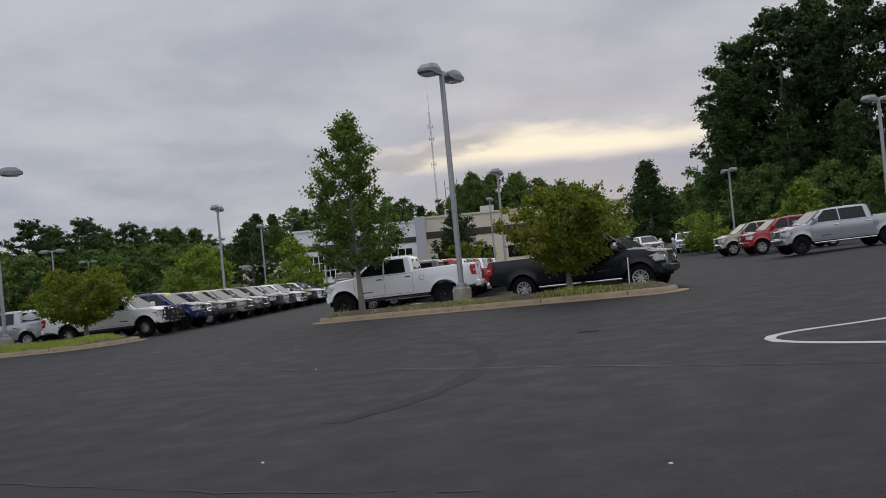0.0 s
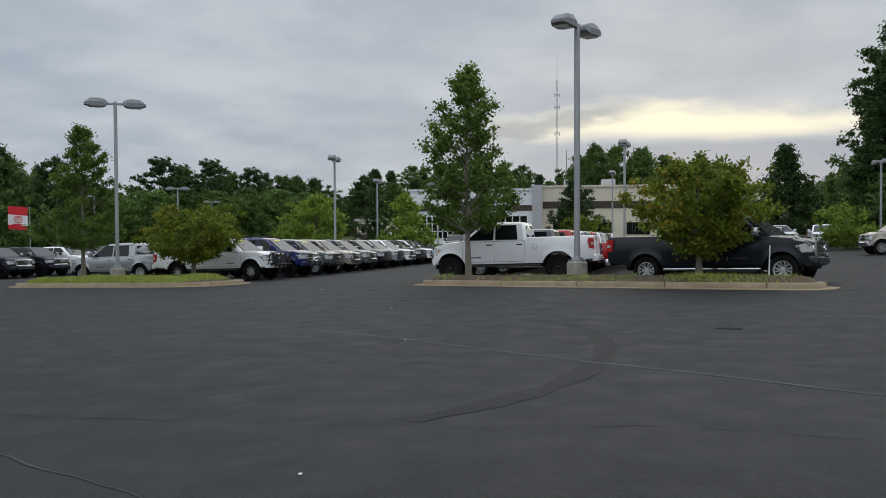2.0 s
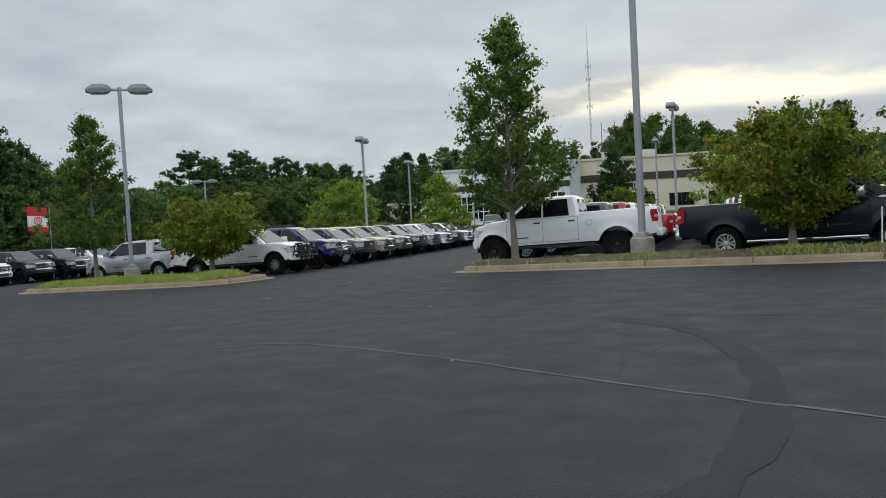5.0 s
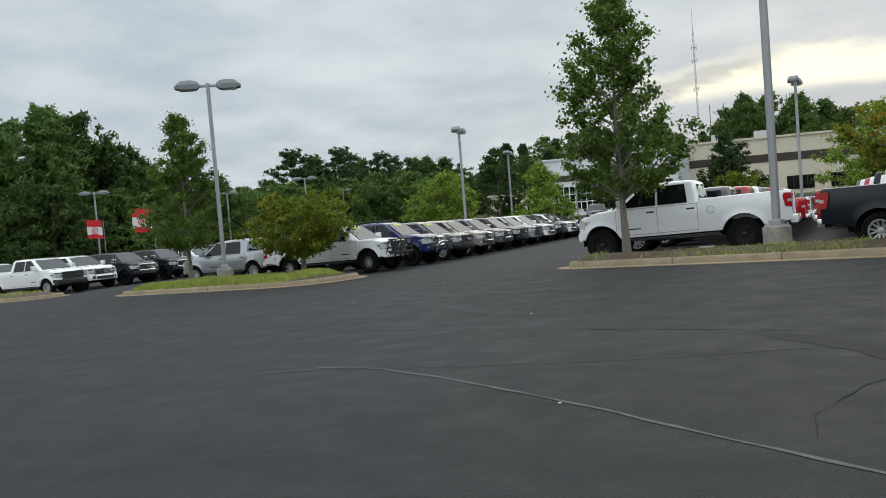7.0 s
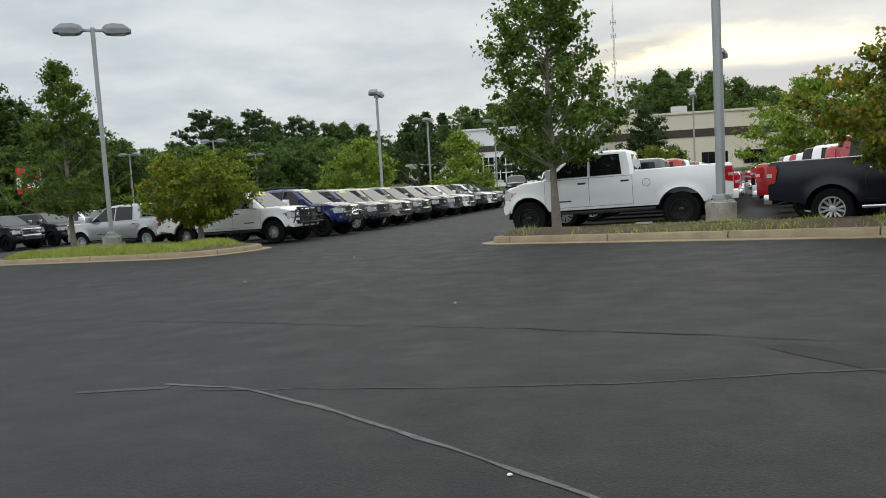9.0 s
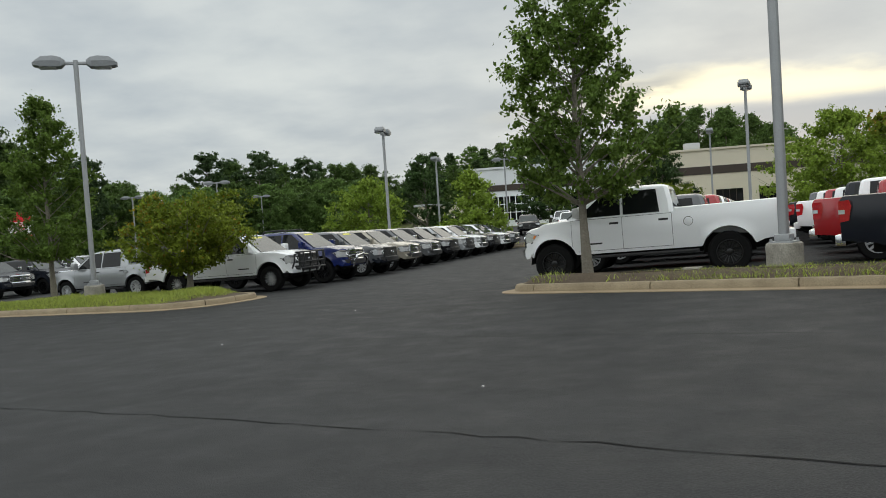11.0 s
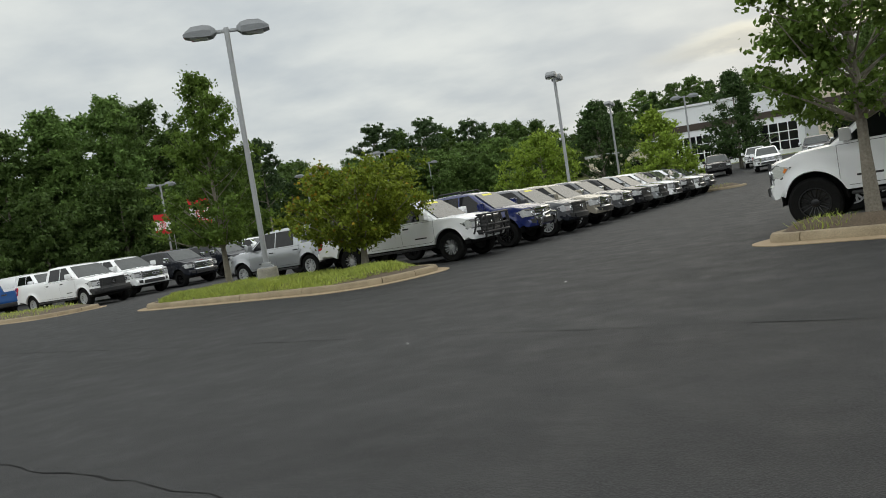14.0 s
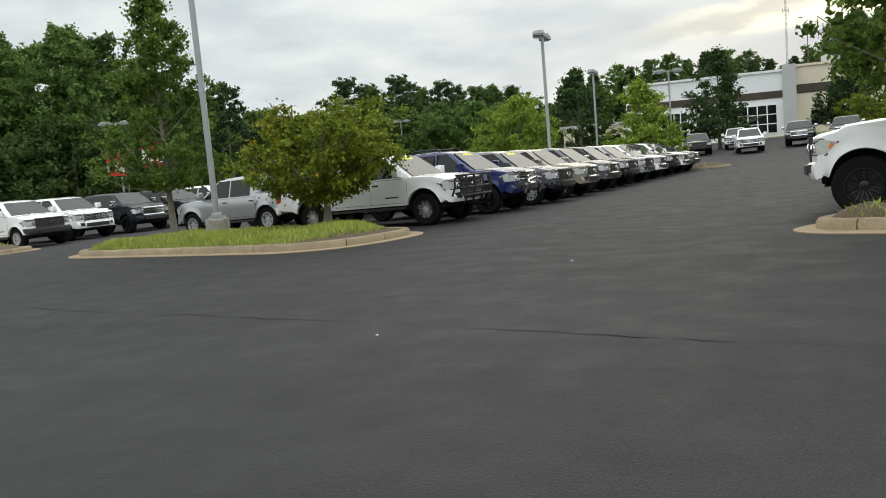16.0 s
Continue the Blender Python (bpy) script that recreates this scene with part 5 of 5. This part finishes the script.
RISE_WOOD = [
    (-67, 124, C, 14.6), (-68, 132, C, 13.8), (-66, 131, B, 12.9), (-61, 129, C, 14.3), (-63, 137, C, 13.4), (-60, 136, B, 12.0),
    (-56, 134, C, 13.0), (-56, 140, C, 12.2), (-52, 138, B, 11.5), (-49, 137, A, 11.4), (-47, 141, B, 10.9), (-60, 110, E_, 8.8),
    (-58, 115, E_, 9.3), (-53, 115, E_, 8.6), (-51, 121, E_, 9.1), (-45, 119, E_, 8.6), (-43, 124, E_, 8.2), (-48, 152, E_, 7.3),
    (-45, 155, E_, 7.4), (-39, 144, B, 9.0),
]
RIDGE = [
    (-125, 191, FB, 6.7), (-122, 194, FA, 7.0), (-117, 196, FA, 6.9), (-116, 206, FB, 6.5), (-105, 194, FA, 7.8), (-107, 208, FA, 6.5),
    (-95, 193, FA, 7.9), (-97, 208, FB, 5.8), (-91, 205, FB, 7.3), (-86, 207, FA, 5.4), (-89, 223, FB, 4.9), (-79, 211, FB, 6.8),
    (-75, 212, FA, 5.9), (-74, 227, FB, 4.0), (-63, 209, FB, 4.0), (-61, 221, FA, 4.0), (-54, 211, FB, 12.0), (-54, 229, FB, 11.2),
    (-46, 220, FA, 12.4), (-45, 229, FB, 11.6), (-38, 217, FA, 12.6), (-33, 212, FA, 13.2), (-31, 231, FB, 11.5), (-26, 223, FB, 12.9),
    (-22, 231, FA, 12.5), (-17, 225, FA, 11.5), (-12, 220, FB, 9.2), (-7, 225, FB, 9.0), (-4, 215, FB, 10.5), (0, 233, FB, 9.5),
    (4, 240, FB, 10.1), (8, 218, FA, 10.1), (12, 221, FB, 9.9), (16, 231, FA, 10.4), (19, 219, FA, 10.1), (25, 228, FB, 8.2),
    (31, 237, FA, 9.7), (-49, 188, FB, 10.5), (-45, 192, FA, 9.0), (-40, 194, FB, 9.7), (-35, 194, FB, 8.8), (-29, 187, FB, 9.6),
    (-24, 192, FB, 8.9), (-20, 188, FB, 8.8), (-15, 198, FB, 9.7), (-9, 200, FA, 8.0), (-5, 190, FB, 8.3), (1, 198, FA, 7.9),
]
BEHIND_BUILDING = [
    (-1, 151, B, 13.5), (1, 147, A, 15.4), (5, 151, B, 14.9), (9, 149, A, 14.5), (13, 153, B, 12.9), (17, 156, E_, 10.9),
    (22, 160, E_, 7.7), (27, 164, FA, 6.9), (32, 168, FB, 6.3), (36, 165, FA, 6.0), (38, 156, FB, 7.3), (36, 136, E_, 8.0),
    (35, 124, E_, 8.6), (34, 114, B, 9.6), (35, 107, E_, 8.6), (32, 188, FA, 6.1), (44, 191, FB, 6.0), (24, 190, FA, 7.7),
]
TALL_STAND = [
    (27, 85, D2, 17.1), (30, 89, D, 21.6), (32, 85, D, 23.3), (36, 86, D2, 24.5), (38, 80, D, 23.8), (42, 76, D2, 23.1),
    (46, 71, D, 22.2), (49, 63, D2, 21.8), (54, 56, D, 20.7), (30, 79, D, 11.6), (33, 74, D2, 11.7), (37, 70, D, 10.8),
    (28, 89, E_, 9.3), (27, 78, E_, 7.1), (31, 73, E_, 6.5), (33, 65, E_, 6.7), (37, 60, E_, 6.8), (59, 48, D2, 16.6),
    (63, 38, D, 15.9), (66, 28, D2, 15.2), (70, 16, D, 14.9),
]
for plan in (EDGE_WOOD, RISE_WOOD, RIDGE, BEHIND_BUILDING, TALL_STAND):
    for x, y, src, high in plan:
        o = copy_thing(src, plumb(x, y, random.uniform(0, 360), -0.1))
        s = high / TALL[src]
        wide = max(s, 0.55 if src is not C else s)
        o.scale = (wide * random.uniform(0.9, 1.15), wide * random.uniform(0.9, 1.15), s)
# behind the walk the place closes with more woods
for k in range(16):
    a = 100 + k * 11
    copy_thing(random.choice((FA, FB)), plumb(130 * math.sin(radians(a)), 130 * math.cos(radians(a)), random.uniform(0, 360), -0.1))

# ---- the pale building ----
STUCCO = mat("cream_stucco", (0.68, 0.62, 0.50), 0.85, vary=0.08, scale=0.4, bump=0.3, bump_scale=20)
PANEL = mat("white_metal_panel", (0.80, 0.82, 0.84), 0.45, vary=0.06, scale=0.5)
BAND = mat("brown_band", (0.055, 0.04, 0.032), 0.7, vary=0.15, scale=1)
PIERW = mat("grey_pilaster", (0.45, 0.46, 0.47), 0.6, vary=0.08, scale=0.6)


def bpart(name, x0, x1, y0, y1, z0, z1, m_, parent, label="", bevel=0.0):
    bm = bmesh.new()
    block(bm, x0, x1, y0, y1, z0, z1, bevel)
    return part(name, bm, m_, parent, label)


bld = thing("dealership_building", plumb(-7.6, 119.5, 2), "low building of white panels and cream stucco, brown band", "building")
zb = -1.0
bpart("white_wing", -18, 0, 0, 22, zb, 7.2, PANEL, bld, "white metal panel wing")
bpart("stucco_wing", 0.2, 34, 1.2, 22, zb, 7.6, STUCCO, bld, "cream stucco wing")
bpart("corner_pier", -0.5, 0.9, -0.5, 1.6, zb, 7.9, PIERW, bld, "tall grey corner pier")
bpart("stucco_band", 0.95, 34.02, 1.12, 1.19, 4.6, 5.6, BAND, bld, "dark brown band")
bpart("white_band", -17.9, -0.55, -0.09, -0.005, 4.3, 5.1, BAND, bld, "dark brown band")
bpart("white_roof_edge", -18.2, 0.0, -0.2, 22.2, 7.2, 7.45, PANEL, bld)
bpart("stucco_roof_edge", 0.2, 34.2, 1.0, 22.2, 7.6, 7.85, STUCCO, bld)
for x0, x1, z0, z1 in ((-9.5, -1.2, 0.4, 3.6), (-17, -11.0, 0.4, 3.6)):
    wnd = bpart("window", x0, x1, -0.06, -0.003, z0, z1, GLASS, bld, "dark glazed shopfront")
    n = 8
    for k in range(n + 1):
        x = x0 + (x1 - x0) * k / n
        bpart("mullion", x - 0.06, x + 0.06, -0.14, -0.055, z0, z1, PANEL, wnd)
    for z in (z0, (z0 * 2 + z1) / 3, (z0 + z1 * 2) / 3, z1):
        bpart("transom", x0, x1, -0.12, -0.058, z - 0.05, z + 0.05, PANEL, wnd)
for x in (2.4, 7.5, 12.6, 17.7):
    wnd = bpart("window", x, x + 3.2, 1.13, 1.197, 0.9, 2.6, GLASS, bld, "dark strip window")
    for k in (1, 2, 3):
        bpart("mullion", x + 0.8 * k - 0.03, x + 0.8 * k + 0.03, 1.08, 1.135, 0.9, 2.6, BAND, wnd)
for x in (4.0, 9.5):
    bpart("roof_unit", x, x + 2.0, 7, 9, 7.6, 9.0, PIERW, bld, "grey rooftop air unit", 0.06)

# low pale sheds far behind the rows
for x, y, w, h, lab in ((-36, 128, 22, 3.6, "low tan building far behind the truck rows"),):
    b2 = thing("far_building", plumb(x, y, 8), lab, "building")
    bpart("wall", 0, w, 0, 10, -1, h, STUCCO, b2)
    bpart("roof", -0.4, w + 0.4, -0.4, 10.4, h, h + 0.35, PIERW, b2)
    for k in range(5):
        wnd = bpart("window", 1.5 + k * 4, 3.6 + k * 4, -0.05, -0.004, 0.9, 2.3, GLASS, b2)
        bpart("frame", 1.4 + k * 4, 3.7 + k * 4, -0.08, -0.045, 0.78, 0.9, PIERW, wnd)

# lattice radio mast on the ridge
mast = thing("radio_mast", plumb(-9.0, 271.8), "tall thin lattice radio mast with antennas", "mast")
bm = bmesh.new()
legs = [(0.28 * math.cos(a), 0.28 * math.sin(a)) for a in (0.5, 2.6, 4.7)]
for lx, ly in legs:
    tube(bm, [(lx, ly, 0), (lx * 0.8, ly * 0.8, 40)], [0.05, 0.04], 5)
part("leg_frame", bm, POLE, mast)
bm = bmesh.new()
for k in range(20):
    for i in range(3):
        a, b = legs[i], legs[(i + 1) % 3]
        tube(bm, [(a[0], a[1], k * 2), (b[0], b[1], k * 2 + 2)], [0.025, 0.025], 4)
part("lattice", bm, POLE, mast)
bm = bmesh.new()
tube(bm, [(0, 0, 39.8), (0, 0, 48.5)], [0.08, 0.03], 5)
part("spire", bm, POLE, mast)
for z in (22.5, 31, 35):
    bm = bmesh.new()
    block(bm, -0.8, 0.8, -0.1, 0.1, z, z + 0.12)
    for x in (-0.7, 0.7):
        block(bm, x - 0.1, x + 0.1, -0.3, -0.08, z - 0.6, z + 0.7)
    part("antenna", bm, POLE, mast)

# utility poles on the ridge
for x, y in ((-4.6, 190), (-1.8, 194), (9.5, 180)):
    up_ = thing("utility_pole", plumb(x, y), "thin wooden utility pole on the wooded ridge", "utility pole", "utility poles")
    bm = bmesh.new()
    tube(bm, [(0, 0, -0.2), (0, 0, 15)], [0.12, 0.08])
    part("pole", bm, BARK, up_)

# small things on the near island
bm = bmesh.new()
block(bm, -0.16, 0.16, -0.1, 0.1, 0.0, 0.05, 0.015)
ob = new("valve_cover", mesh_of("valve_cover", bm, PIER))
ob.matrix_world = lot(-2.75, 27.55, -20, 0.29)
tagged(ob, "pale concrete irrigation valve cover set in mulch", "cover")
stake = thing("marker_stake", plumb(3.55, 24.5, 0, 0.2), "thin white upright marker stake in grass", "stake")
bm = bmesh.new()
tube(bm, [(0, 0, -0.05), (0.02, 0, 0.85)], [0.018, 0.016], 6)
part("rod", bm, FLAGW, stake)
